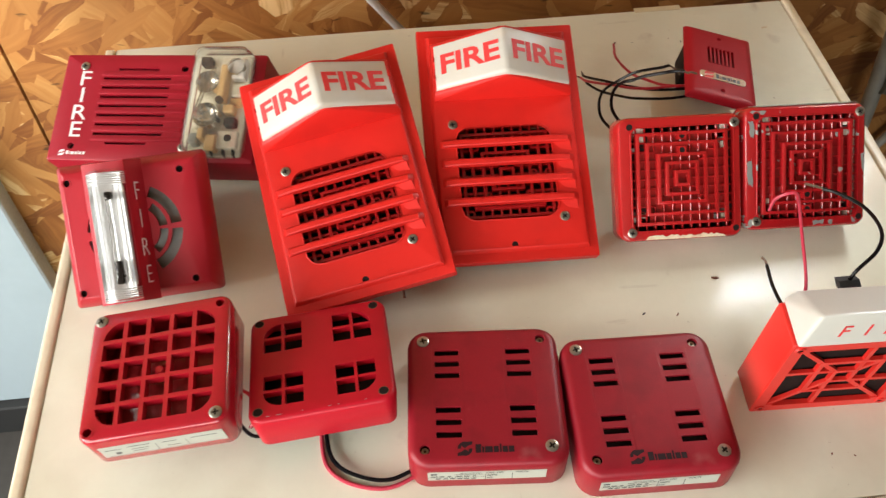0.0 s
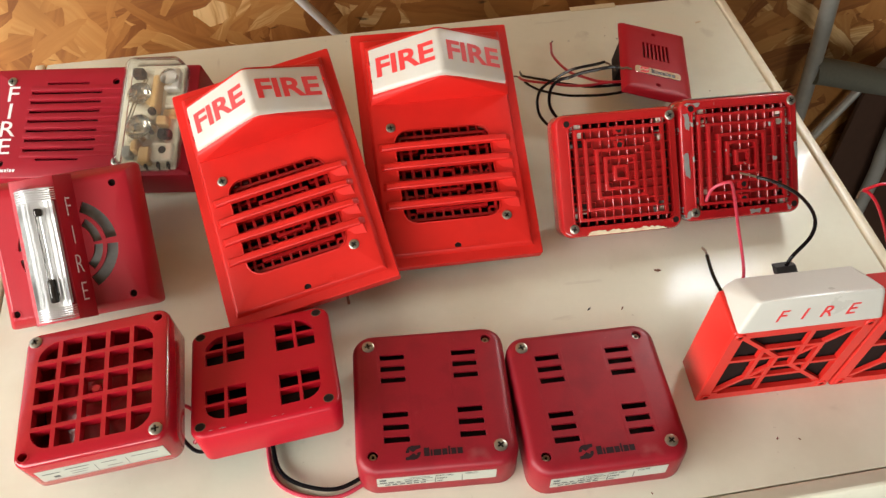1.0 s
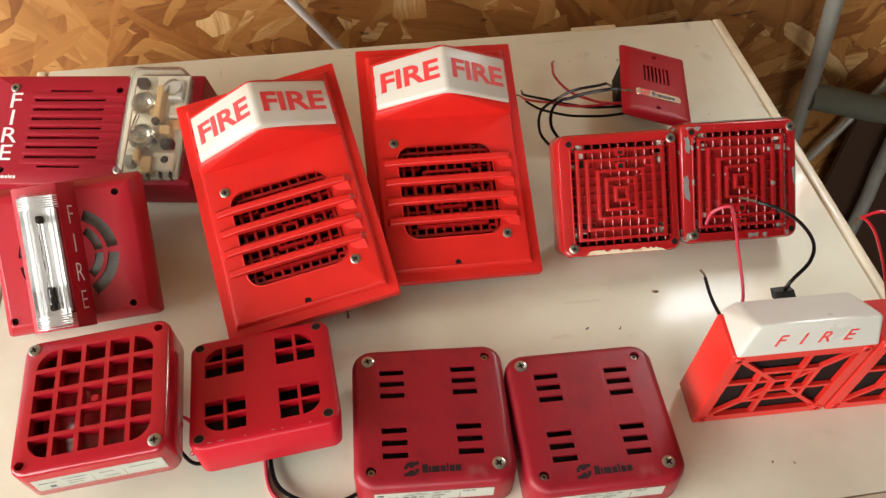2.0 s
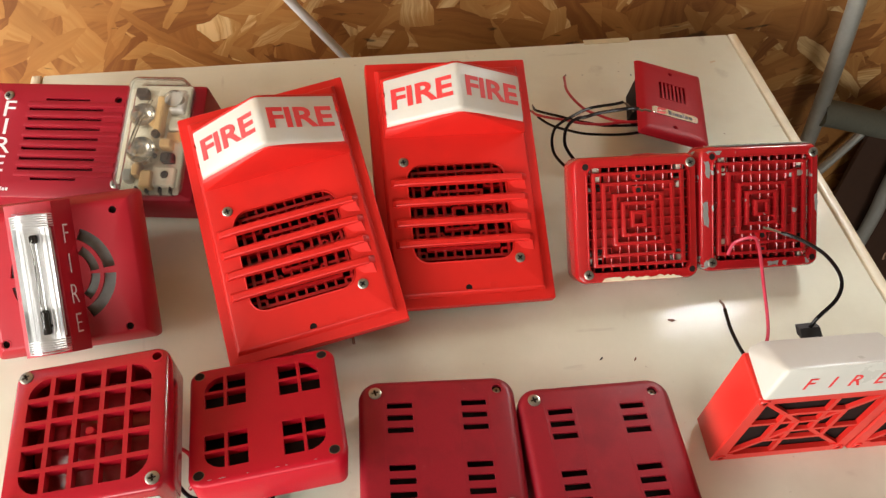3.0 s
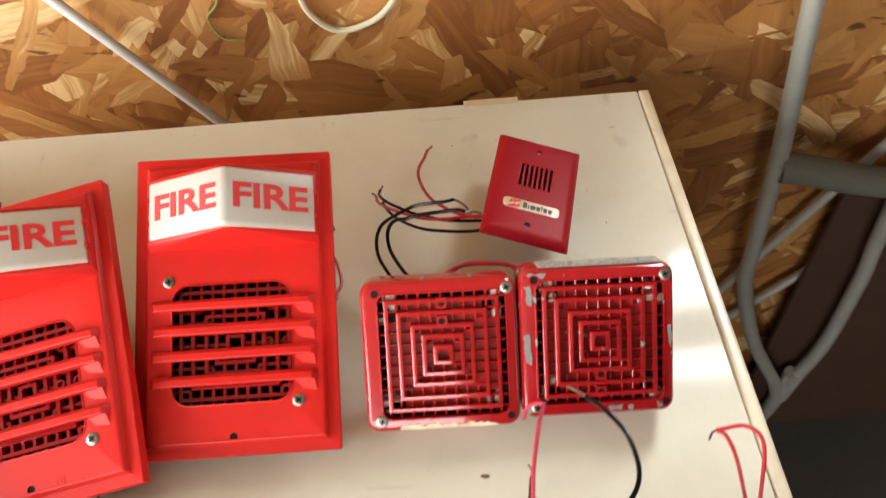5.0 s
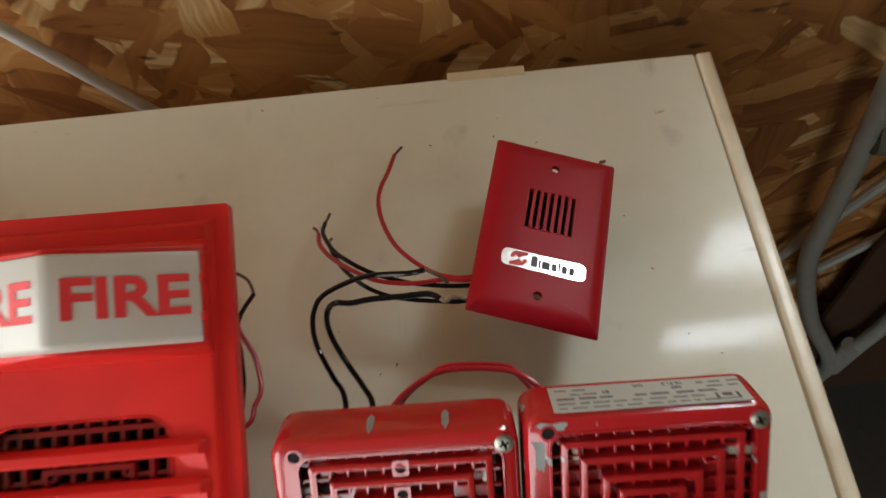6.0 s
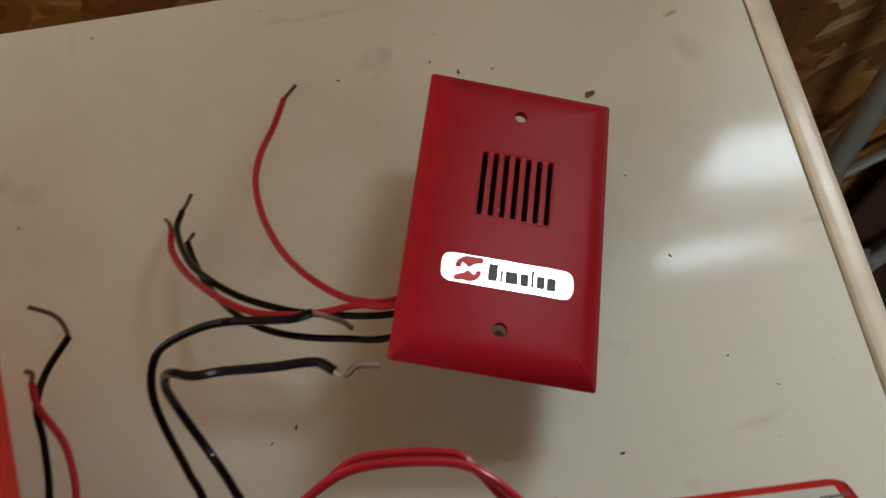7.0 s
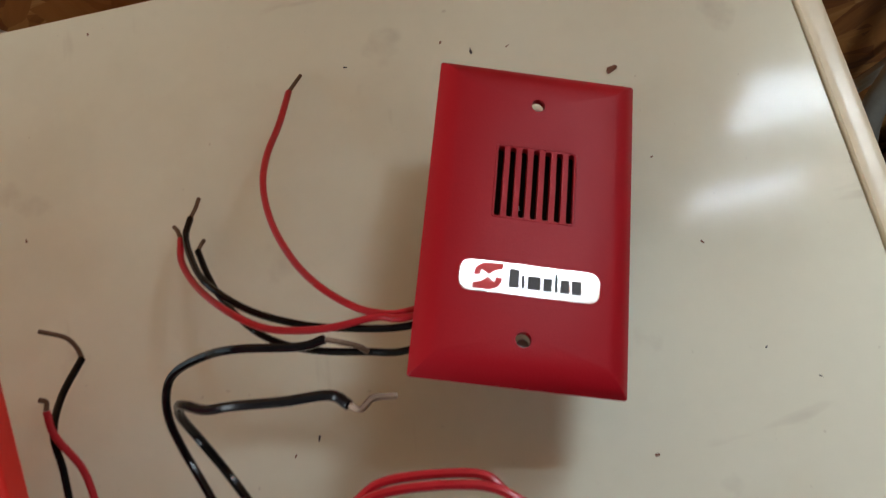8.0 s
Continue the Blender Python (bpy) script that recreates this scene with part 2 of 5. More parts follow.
scuffed(TABLE, 0.34, (0.34, 0.27, 0.19))
scuffed(MAROON, 0.25, (0.40, 0.20, 0.19))
TRIM = material("cream_trim", (0.78, 0.70, 0.52), 0.3, grain=0.05, scale=120, stain=0.4, stain_scale=40, dark=(0.55, 0.45, 0.30))
OSB = osb_material("strand_board", ((0.22, 0.075, 0.018), (0.34, 0.135, 0.034), (0.42, 0.185, 0.050), (0.49, 0.245, 0.076), (0.74, 0.500, 0.240)), 1.0)
PLYWOOD = material("brown_plywood", (0.14, 0.105, 0.065), 0.7, grain=0.1, scale=40, stain=0.3, stain_scale=3)
CONCRETE = material("concrete", (0.055, 0.050, 0.045), 0.8, grain=0.2, scale=80, stain=0.5, stain_scale=4, bump=0.5)
PALE = material("pale_painted_panel", (0.40, 0.48, 0.53), 0.45, grain=0.03, scale=60, stain=0.2, stain_scale=5)
BROWN = material("brown_hardboard", (0.055, 0.023, 0.011), 0.6, grain=0.2, scale=90, stain=0.4, stain_scale=6)
ALU = material("dull_aluminium", (0.50, 0.49, 0.44), 0.33, 0.45, grain=0.1, scale=200, stain=0.3, stain_scale=30)
GRIP = material("grey_foam_grip", (0.13, 0.13, 0.10), 0.75, grain=0.15, scale=300, stain=0.3, bump=0.4)
WHITE_ROD = material("white_plastic_pipe", (0.72, 0.70, 0.68), 0.4, grain=0.04, scale=100, stain=0.3)
CABLE = material("cream_cable", (0.72, 0.64, 0.45), 0.45, grain=0.05, scale=200)
TWINE = material("green_twine", (0.25, 0.26, 0.07), 0.7, grain=0.2, scale=500)
BAG = material("grey_plastic_sack", (0.26, 0.25, 0.24), 0.45, grain=0.15, scale=60, stain=0.4)
TAPE = material("yellowed_tape", (0.72, 0.62, 0.40), 0.5, grain=0.08, scale=200)
CRUMB = material("brown_crumb", (0.20, 0.09, 0.05), 0.8, grain=0.3, scale=600)
TAN = material("tan_component", (0.62, 0.40, 0.17), 0.4, grain=0.1, scale=300)
BOARD = material("pale_circuit_part", (0.62, 0.58, 0.46), 0.45, grain=0.1, scale=300)
PALE_PART = material("ivory_terminal_plastic", (0.74, 0.71, 0.60), 0.35, grain=0.08, scale=300, stain=0.3, stain_scale=90)
MIRROR = material("bright_reflector", (0.90, 0.90, 0.90), 0.30, 0.75, grain=0.05, scale=200)
CHROME = material("chromed_reflector", (0.88, 0.87, 0.84), 0.14, 1.0, grain=0.05, scale=200)
CLEAR = glass_material("clear_lens", (0.98, 0.98, 0.97), 0.02)
SMOKY = glass_material("clear_yellowed_lens", (0.97, 0.95, 0.91), 0.05, 0.025)
RUBBER = material("black_rubber", (0.02, 0.02, 0.02), 0.7, grain=0.2, scale=200)

# ---- mesh tools ----


def rrect(w, h, r=0.0, n=5, cx=0.0, cy=0.0):
    """A rectangle with round corners, anticlockwise."""
    r = max(r, 0.0001)
    pts = []
    for k, (sx, sy) in enumerate(((1, 1), (-1, 1), (-1, -1), (1, -1))):
        for i in range(n + 1):
            a = math.pi / 2 * (k + i / n)
            pts.append((cx + sx * (w / 2 - r) + r * math.cos(a), cy + sy * (h / 2 - r) + r * math.sin(a)))
    return pts


def box_outline(w, h, r, cx=0.0, cy=0.0, n=5):
    return lambda inset: rrect(w - 2 * inset, h - 2 * inset, max(r - inset, 0.0003), n, cx, cy)


def disc(cx, cy, r, n=14):
    return [(cx + r * math.cos(2 * math.pi * i / n), cy + r * math.sin(2 * math.pi * i / n)) for i in range(n)]


def ring_verts(bm, loop, z):
    return [bm.verts.new((x, y, z)) for x, y in loop]


def bridge(bm, a, b):
    n = len(a)
    for i in range(n):
        bm.faces.new((a[i], a[(i + 1) % n], b[(i + 1) % n], b[i]))


def loop_edges(bm, vs):
    return [bm.edges.get((vs[i], vs[(i + 1) % len(vs)])) or bm.edges.new((vs[i], vs[(i + 1) % len(vs)])) for i in range(len(vs))]


def shell(bm, outline, profile, holes=(), thick=0.003, bottom=None):
    """A body with the given outline, lofted through (inset, z) from below to its top, which has real openings of that depth."""
    rings = [ring_verts(bm, outline(i), z) for i, z in profile]
    for a, b in zip(rings, rings[1:]):
        bridge(bm, a, b)
    top = profile[-1][1]
    if len(holes) == 1 and len(holes[0]) == len(rings[-1]):
        up, down = ring_verts(bm, holes[0], top), ring_verts(bm, holes[0], top - thick)
        bridge(bm, down, up)
        bridge(bm, rings[-1], up)
    elif holes:
        es = loop_edges(bm, rings[-1])
        for hole in holes:
            up, down = ring_verts(bm, hole, top), ring_verts(bm, hole, top - thick)
            bridge(bm, down, up)
            es += loop_edges(bm, up)
        bmesh.ops.triangle_fill(bm, use_beauty=True, use_dissolve=False, edges=es, normal=(0, 0, 1))
    else:
        bm.faces.new(rings[-1])
    if bottom or (bottom is None and not holes):
        bm.faces.new(list(reversed(rings[0])))
    return bm


def prism(bm, loop, z0, z1):
    a, b = ring_verts(bm, loop, z0), ring_verts(bm, loop, z1)
    bridge(bm, a, b)
    bm.faces.new(b)
    bm.faces.new(list(reversed(a)))
    return bm


def block(bm, x0, x1, y0, y1, z0, z1, bevel=0.0):
    """A box, its upper edges bevelled."""
    out = box_outline(x1 - x0, y1 - y0, 0.0004 + bevel, (x0 + x1) / 2, (y0 + y1) / 2, 2)
    return shell(bm, out, [(0, z0), (0, z1 - bevel), (bevel, z1)] if bevel else [(0, z0), (0, z1)])


def hull(bm, pts):
    vs = [bm.verts.new(p) for p in pts]
    bmesh.ops.convex_hull(bm, input=vs)
    return bm


def smooth_path(pts, per=8):
    """Catmull-Rom points through pts."""
    p = [Vector(q) for q in pts]
    p = [2 * p[0] - p[1]] + p + [2 * p[-1] - p[-2]]
    out = []
    for a, b, c, d in zip(p, p[1:], p[2:], p[3:]):
        for i in range(per):
            t = i / per
            out.append(0.5 * (2 * b + (c - a) * t + (2 * a - 5 * b + 4 * c - d) * t * t + (3 * b - a - 3 * c + d) * t ** 3))
    return out + [p[-2]]


def tube(bm, pts, r, n=8, per=8, end=None):
    path = smooth_path(pts, per) if per > 1 else [Vector(q) for q in pts]
    side, rings = None, []
    for i, q in enumerate(path):
        way = (path[min(i + 1, len(path) - 1)] - path[max(i - 1, 0)]).normalized()
        side = way.orthogonal().normalized() if side is None else (side - way * side.dot(way)).normalized()
        up = way.cross(side)
        rr = r if end is None else r + (end - r) * i / (len(path) - 1)
        rings.append([bm.verts.new(q + rr * (math.cos(2 * math.pi * k / n) * side + math.sin(2 * math.pi * k / n) * up)) for k in range(n)])
    for a, b in zip(rings, rings[1:]):
        bridge(bm, a, b)
    bm.faces.new(list(reversed(rings[0])))
    bm.faces.new(rings[-1])
    return bm


def mesh_of(name, bm, mat, sharp=32):
    bmesh.ops.recalc_face_normals(bm, faces=bm.faces)
    me = bpy.data.meshes.new(name)
    bm.to_mesh(me)
    bm.free()
    me.materials.append(mat)
    for p in me.polygons:
        p.use_smooth = True
    me.set_sharp_from_angle(angle=radians(sharp))
    return me


def part(name, bm, mat, parent, label="", at_world=False, m=None):
    """One mesh under a thing or part; at_world: its vertices are given in the room's own axes."""
    if at_world:
        root, local = parent, Matrix()
        while root is not None:
            local, root = root.matrix_basis @ local, root.parent
        bm.transform(local.inverted())
    ob = new(name, mesh_of(name, bm, mat))
    ob.parent = parent
    if m is not None:
        ob.matrix_basis = m
    if label:
        ob["label"] = label
    return ob


def thing(name, m, label, category, group=""):
    ob = new(name)
    ob.empty_display_size = 0.02
    ob.matrix_basis = m
    return tagged(ob, label, category, group)


def setting(name, bm, mat, label):
    return tagged(new(name, mesh_of(name, bm, mat)), label, kind="structure")


def word(text, size, bold=0.0, depth=0.0002, shear=0.0, space=1.0):
    """Letters as a bmesh, standing on the x axis and centred."""
    cu = bpy.data.curves.new("letters", "FONT")
    cu.body, cu.size, cu.offset, cu.extrude, cu.shear, cu.space_character = text, size, bold, depth, shear, space
    cu.align_x, cu.align_y, cu.resolution_u = "CENTER", "CENTER", 3
    ob = bpy.data.objects.new("letters", cu)
    scene.collection.objects.link(ob)
    bpy.context.view_layer.update()
    me = bpy.data.meshes.new_from_object(ob.evaluated_get(bpy.context.evaluated_depsgraph_get()))
    bm = bmesh.new()
    bm.from_mesh(me)
    bpy.data.objects.remove(ob)
    bpy.data.curves.remove(cu)
    bpy.data.meshes.remove(me)
    return bm


def screw(parent, x, y, z, r=0.0042, turn=20):
    """A cross-head screw: a low round head with a cross-shaped recess."""
    bm = bmesh.new()
    a, c = 0.17 * r, 0.56 * r
    cross = [(c, -a), (c, a), (a, a), (a, c), (-a, c), (-a, a), (-c, a), (-c, -a), (-a, -a), (-a, -c), (a, -c), (a, -a)]
    shell(bm, lambda i: disc(0, 0, r - i, 16), [(0, -0.002), (0, 0.0006), (0.25 * r, 0.0012)], [cross], 0.0015)
    head = part("screw", bm, SCREW, parent, m=pose(x, y, z, 0, 0, turn))
    # near-black disc below the cross paints the shade in it
    bm = bmesh.new()
    prism(bm, disc(0, 0, 0.7 * r, 10), -0.0005, 0.0003)
    part("recess", bm, DARK, head, "near-black disc for the shade in the cross")
    return head


def hole_shade(parent, x, y, z, r):
    # near-black disc set into a hole, its colour standing in for the shade
    bm = bmesh.new()
    prism(bm, disc(x, y, r, 14), z - 0.001, z)
    return part("mounting_hole", bm, DARK, parent, "near-black disc for the shade in a hole")


def sleeve(parent, x, y, z, r, mat):
    """The lip of a moulded mounting hole."""
    bm = bmesh.new()
    shell(bm, lambda i: disc(x, y, r * 1.5 - i, 16), [(0, z - 0.002), (0.0004, z + 0.0004)], [disc(x, y, r, 16)], 0.004)
    return part("hole_lip", bm, mat, parent)


def bars(parent, name, mat, x0, y0, widths, h, z, gap=0.0008, label=""):
    """A word that is not spelt out: a row of plain upright bars."""
    x = x0
    for k, w in enumerate(widths):
        bm = bmesh.new()
        top = y0 + h * (1.0 if k in (0, 4) else 0.72)
        prism(bm, [(x, y0), (x + w, y0), (x + w, top), (x, top)], z, z + 0.00015)
        part(name, bm, mat, parent, label)
        x += w + gap


def emblem(parent, mat, cx, cy, s, z):
    """A maker's mark as a plain shape: two hooked round bands on either side of a waist."""
    for sx in (1, -1):
        bm = bmesh.new()
        arc = [(0.5 * math.cos(a), 0.5 * math.sin(a)) for a in [math.pi * (0.05 + 0.95 * k / 8) for k in range(9)]]
        inner = [(-0.26, 0.02), (-0.24, 0.22), (0.0, 0.04), (0.24, 0.22), (0.5, 0.30)]
        prism(bm, [(cx + sx * s * a, cy + sx * s * c) for a, c in [(0.5, 0.5)] + arc[3:] + inner], z, z + 0.00015)
        part("emblem", bm, mat, parent, "printed maker's mark")


def text_lines(parent, rows, z, mat=None):
    """Print too small to read: plain bars (x0, x1, y, height)."""
    bm = bmesh.new()
    for x0, x1, y, h in rows:
        prism(bm, [(x0, y), (x1, y), (x1, y + 0.7 * h), (x0, y + 0.7 * h)], z, z + 0.0001)
    return part("fine_print", bm, mat or BLACK_PRINT, parent, "rows of unreadable black print")


def wire(parent, pts, r, mat, label, bare0=None, bare1=None):
    bm = bmesh.new()
    tube(bm, pts, r, 8)
    w = part("wire", bm, mat, parent, label, at_world=True)
    for end in (bare0, bare1):
        if end:
            bm = bmesh.new()
            tube(bm, end, r * 0.66, 6)
            part("bare_end", bm, COPPER, w, "stripped tarnished copper end", at_world=True)
    return w


# ---- structure ----
bm = bmesh.new()
block(bm, -6.0, 4.0, -7.0, 4.0, FLOOR - 0.1, FLOOR)
setting("floor", bm, CONCRETE, "grey concrete shed floor")

# back wall of strand boards, butted with narrow gaps; the window opening goes through the right-hand board
WALL = 0.10


def board(name, x0, x1, z0, z1, y=WALL, t=0.012):
    bm = bmesh.new()
    block(bm, x0, x1, z0, z1, -t, 0.0, 0.0003)
    bm.transform(Matrix(((1, 0, 0, 0), (0, 0, -1, y), (0, 1, 0, 0), (0, 0, 0, 1))))
    return setting(name, bm, OSB, "raw strand board wall panel")


board("wall_back_1", -3.0, -0.914, FLOOR, 1.5)
board("wall_back_2", -0.910, 0.1038, FLOOR, 1.5)
board("wall_back_4", 0.104, 0.3438, FLOOR, 0.36)
board("wall_back_5", 0.104, 0.3438, 0.80, 1.5)
board("wall_back_6", 0.344, 1.7, FLOOR, 1.5)
bm = bmesh.new()
block(bm, -3.0, 0.10, 0.125, 0.16, FLOOR, 1.5)
setting("wall_back_outer_1", bm, OSB, "outer strand board sheathing behind the wall panels")
bm = bmesh.new()
block(bm, 0.345, 1.7, 0.125, 0.16, FLOOR, 1.5)
setting("wall_back_outer_2", bm, OSB, "outer strand board sheathing behind the wall panels")
bm = bmesh.new()
block(bm, 0.10, 0.345, 0.125, 0.16, FLOOR, 0.355)
setting("wall_back_outer_3", bm, OSB, "outer strand board sheathing below the window")
win = tagged(new("window_1"), "small white-framed window in the strand board wall", kind="structure")
for x0, x1, z0, z1 in ((0.104, 0.116, 0.36, 0.80), (0.332, 0.344, 0.36, 0.80), (0.116, 0.332, 0.36, 0.380), (0.116, 0.332, 0.768, 0.80), (0.116, 0.332, 0.535, 0.650)):
    bm = bmesh.new()
    block(bm, x0, x1, 0.086, 0.104, z0, z1, 0.002)
    part("window_frame", bm, WHITE_ROD, win)


def wall(name, x0, x1, y0, y1, z0, z1):
    bm = bmesh.new()
    block(bm, x0, x1, y0, y1, z0, z1)
    setting(name, bm, PLYWOOD, "brown plywood shed wall")


wall("wall_left_1", -2.15, -2.0, -3.3, -2.55, FLOOR, 1.5)
wall("wall_left_2", -2.15, -2.0, -0.2, 0.10, FLOOR, 1.5)
wall("wall_left_3", -2.15, -2.0, -2.55, -0.2, 1.15, 1.5)
wall("wall_front_1", -2.0, -1.7, -3.3, -3.15, FLOOR, 1.5)
wall("wall_front_2", -0.1, 1.7, -3.3, -3.15, FLOOR, 1.5)
wall("wall_front_3", -1.7, -0.1, -3.3, -3.15, 1.2, 1.5)
wall("wall_right", 1.7, 1.85, -3.3, 0.16, FLOOR, 1.5)
bm = bmesh.new()
block(bm, -3.0, 1.85, -3.3, 0.2, 1.5, 1.6)
setting("ceiling", bm, PLYWOOD, "brown plywood shed ceiling")

# ---- the white cabinet that carries everything ----
TW, TD = 0.757, 0.585
cab = thing("appliance_cabinet", pose(-TW / 2, -TD / 2, FLOOR), "cream-white enamelled appliance cabinet with raised edge trim", "cabinet")
bm = bmesh.new()
block(bm, -TW / 2 + 0.012, TW / 2 - 0.012, -TD / 2 + 0.015, TD / 2 - 0.004, 0.0, -FLOOR - 0.02, 0.002)
part("body", bm, TABLE, cab)
bm = bmesh.new()
shell(bm, box_outline(TW - 0.023, TD - 0.014, 0.002, 0, 0.007), [(0.001, -FLOOR - 0.022), (0, -FLOOR - 0.02), (0, -FLOOR - 0.0006), (0.0006, -FLOOR)])
part("top_panel", bm, TABLE, cab, "glossy cream-white top with scuffs")
for s in (-1, 1):
    bm = bmesh.new()
    out = box_outline(0.0105, TD, 0.0015, s * (TW / 2 - 0.0052), 0)
    shell(bm, out, [(0, -FLOOR - 0.03)] + [(i, z - FLOOR) for i, z in ((0, -0.001), (0.0007, 0.0008), (0.002, 0.0016), (0.0035, 0.0018))])
    part("side_trim", bm, TRIM, cab, "raised cream edge strip")
bm = bmesh.new()
shell(bm, box_outline(TW - 0.024, 0.0135, 0.002, 0, -TD / 2 + 0.0069), [(0, -FLOOR - 0.03)] + [(i, z - FLOOR) for i, z in ((0, -0.002), (0.001, 0.0004), (0.003, 0.0012))])
part("front_trim", bm, TABLE, cab)
for s in (-1, 1):
    bm = bmesh.new()
    block(bm, s * 0.3 - 0.02, s * 0.3 + 0.02, -0.2, 0.2, -0.0, 0.02)
    part("foot", bm, RUBBER, cab, "black foot")

# ---- small horn grille, used bare and behind the louvred plates ----


def horn_grille(parent, mat, z, turn=0, flip=1):
    """Square rings on a web of thin ribs, with two bored bosses; everything a little below z."""
    root = parent
    for k, half in enumerate((0.0052, 0.0128, 0.0198, 0.0290, 0.0372)):
        bm = bmesh.new()
        shell(bm, box_outline(2 * half + 0.0036, 2 * half + 0.0036, 0.001, 0, 0, 2), [(0, z - 0.009), (0, z - 0.0004), (0.0004, z + 0.0006), (0.0009, z + 0.0009)], [rrect(2 * half - 0.0026, 2 * half - 0.0026, 0.0008, 2)], 0.004)
        part("grille_ring", bm, mat, root, m=pose(0, 0, 0, 0, 0, turn))
    for side in range(4):
        for k in range(-5, 6):
            x = k * 0.0076
            bm = bmesh.new()
            block(bm, x - 0.0008, x + 0.0008, max(abs(x), 0.006), 0.0425, z - 0.0125, z - 0.0026, 0.0004)
            part("grille_rib", bm, mat, root, m=pose(0, 0, 0, 0, 0, 90 * side + turn))
    # red dish behind the inner rings, open at its corners and round its rim
    a, c = 0.0375, 0.0275
    bm = bmesh.new()
    prism(bm, [(a, -c), (a, c), (c, c), (c, a), (-c, a), (-c, c), (-a, c), (-a, -c), (-c, -c), (-c, -a), (c, -a), (c, -c)], z - 0.0080, z - 0.0052)
    part("dish", bm, mat, root)
    for y in (0.0355, 0.0232):
        bm = bmesh.new()
        shell(bm, box_outline(0.0078, 0.0078, 0.0008, 0, flip * y, 2), [(0, z - 0.005), (0.0004, z + 0.0010)], [disc(0, flip * y, 0.0024, 12)], 0.004)
        boss = part("boss", bm, mat, root, m=pose(0, 0, 0, 0, 0, turn))
        hole_shade(boss, 0, flip * y, z + 0.0004, 0.0026)


def inner_works(parent, z, seed):
    """What shows between the ribs: a near-black sheet for the shade inside, with pale coils and terminals."""
    # near-black sheet, the depth's shade put into its colour
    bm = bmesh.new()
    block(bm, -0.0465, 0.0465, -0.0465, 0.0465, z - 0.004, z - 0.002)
    part("cavity", bm, DARK, parent, "near-black sheet for the shade behind the grille")
    rnd = random.Random(seed)
    for k in range(26):
        bm = bmesh.new()
        sx, sy = ((-1, 1), (1, 1), (1, -1), (-1, -1))[k % 4]
        x, y = sx * rnd.uniform(0.029, 0.0415), sy * rnd.uniform(0.024, 0.0415)
        w, h = rnd.uniform(0.0022, 0.0036), rnd.uniform(0.0020, 0.0034)
        block(bm, x - w, x + w, y - h, y + h, z - 0.002, z + rnd.uniform(0.0085, 0.0120), 0.0006)
        part("terminal", bm, rnd.choice((PALE_PART, PALE_PART, BARE, DARK)), parent)


def square_horn(m, mat, label, depth, flip, seed, group="weathered square horns"):
    """A 4-inch square horn with a ring grille, leaning on the works at its back."""
    ob = thing("square_horn", m, label, "horn", group)
    holes = [rrect(0.0855, 0.0855, 0.006, 5)]
    corners = [(-0.044, 0.044), (0.044, 0.044), (0.044, -0.044), (-0.044, -0.044)]
    bm = bmesh.new()
    shell(bm, box_outline(0.1045, 0.1035, 0.009, -0.002), [(0.003, -depth), (0.0, -depth + 0.002), (0.0, -0.004), (0.0006, -0.0022), (0.0020, -0.0006), (0.004, 0.0)], holes, 0.006)
    part("frame", bm, mat, ob)
    # raised rib round the opening
    bm = bmesh.new()
    shell(bm, box_outline(0.0885, 0.0885, 0.007), [(0, -0.001), (0.0006, 0.0007)], [rrect(0.0855, 0.0855, 0.006)], 0.002)
    part("opening_rim", bm, mat, ob)
    horn_grille(ob, mat, -0.001, 0, flip)
    inner_works(ob, -0.016, seed)
    for k, (x, y) in enumerate(corners):
        if k % 2 == 0:
            sleeve(ob, x, y, 0.0002, 0.0027, mat)
            hole_shade(ob, x, y, 0.0003, 0.0028)
        else:
            screw(ob, x, y, 0.0003, 0.0040, 25 * k)
    # the driver housing on the back, which props it on the table
    bm = bmesh.new()
    block(bm, -0.030, 0.030, -0.044, -0.004, -0.0385, -depth + 0.001)
    part("driver_housing", bm, DARK, ob, "dark driver housing")
    return ob


qa = square_horn(pose(-0.2233, -0.3088, 0.0586, 45.2, 0.0, -2.2), WORN_RED, "weathered red square horn with concentric grille and chipped lower edge", 0.0300, 1, 3)
qb = square_horn(pose(-0.1170, -0.3100, 0.0604, 46.8, 0.5, -2.1), CHIPPED, "scuffed red square horn with grey chips and concentric grille", 0.0300, -1, 8)
# the chipped cream strip along the lower edge of the first
bm = bmesh.new()
rnd = random.Random(5)
edge = [(-0.030 + 0.0024 * k, -0.0478 + rnd.uniform(-0.0010, 0.0012)) for k in range(27)]
prism(bm, [(-0.033, -0.0505), (0.036, -0.0505)] + list(reversed(edge)), -0.0012, 0.0004)
part("chipped_paint", bm, CREAM, qa, "cream undercoat bared by chipped paint")
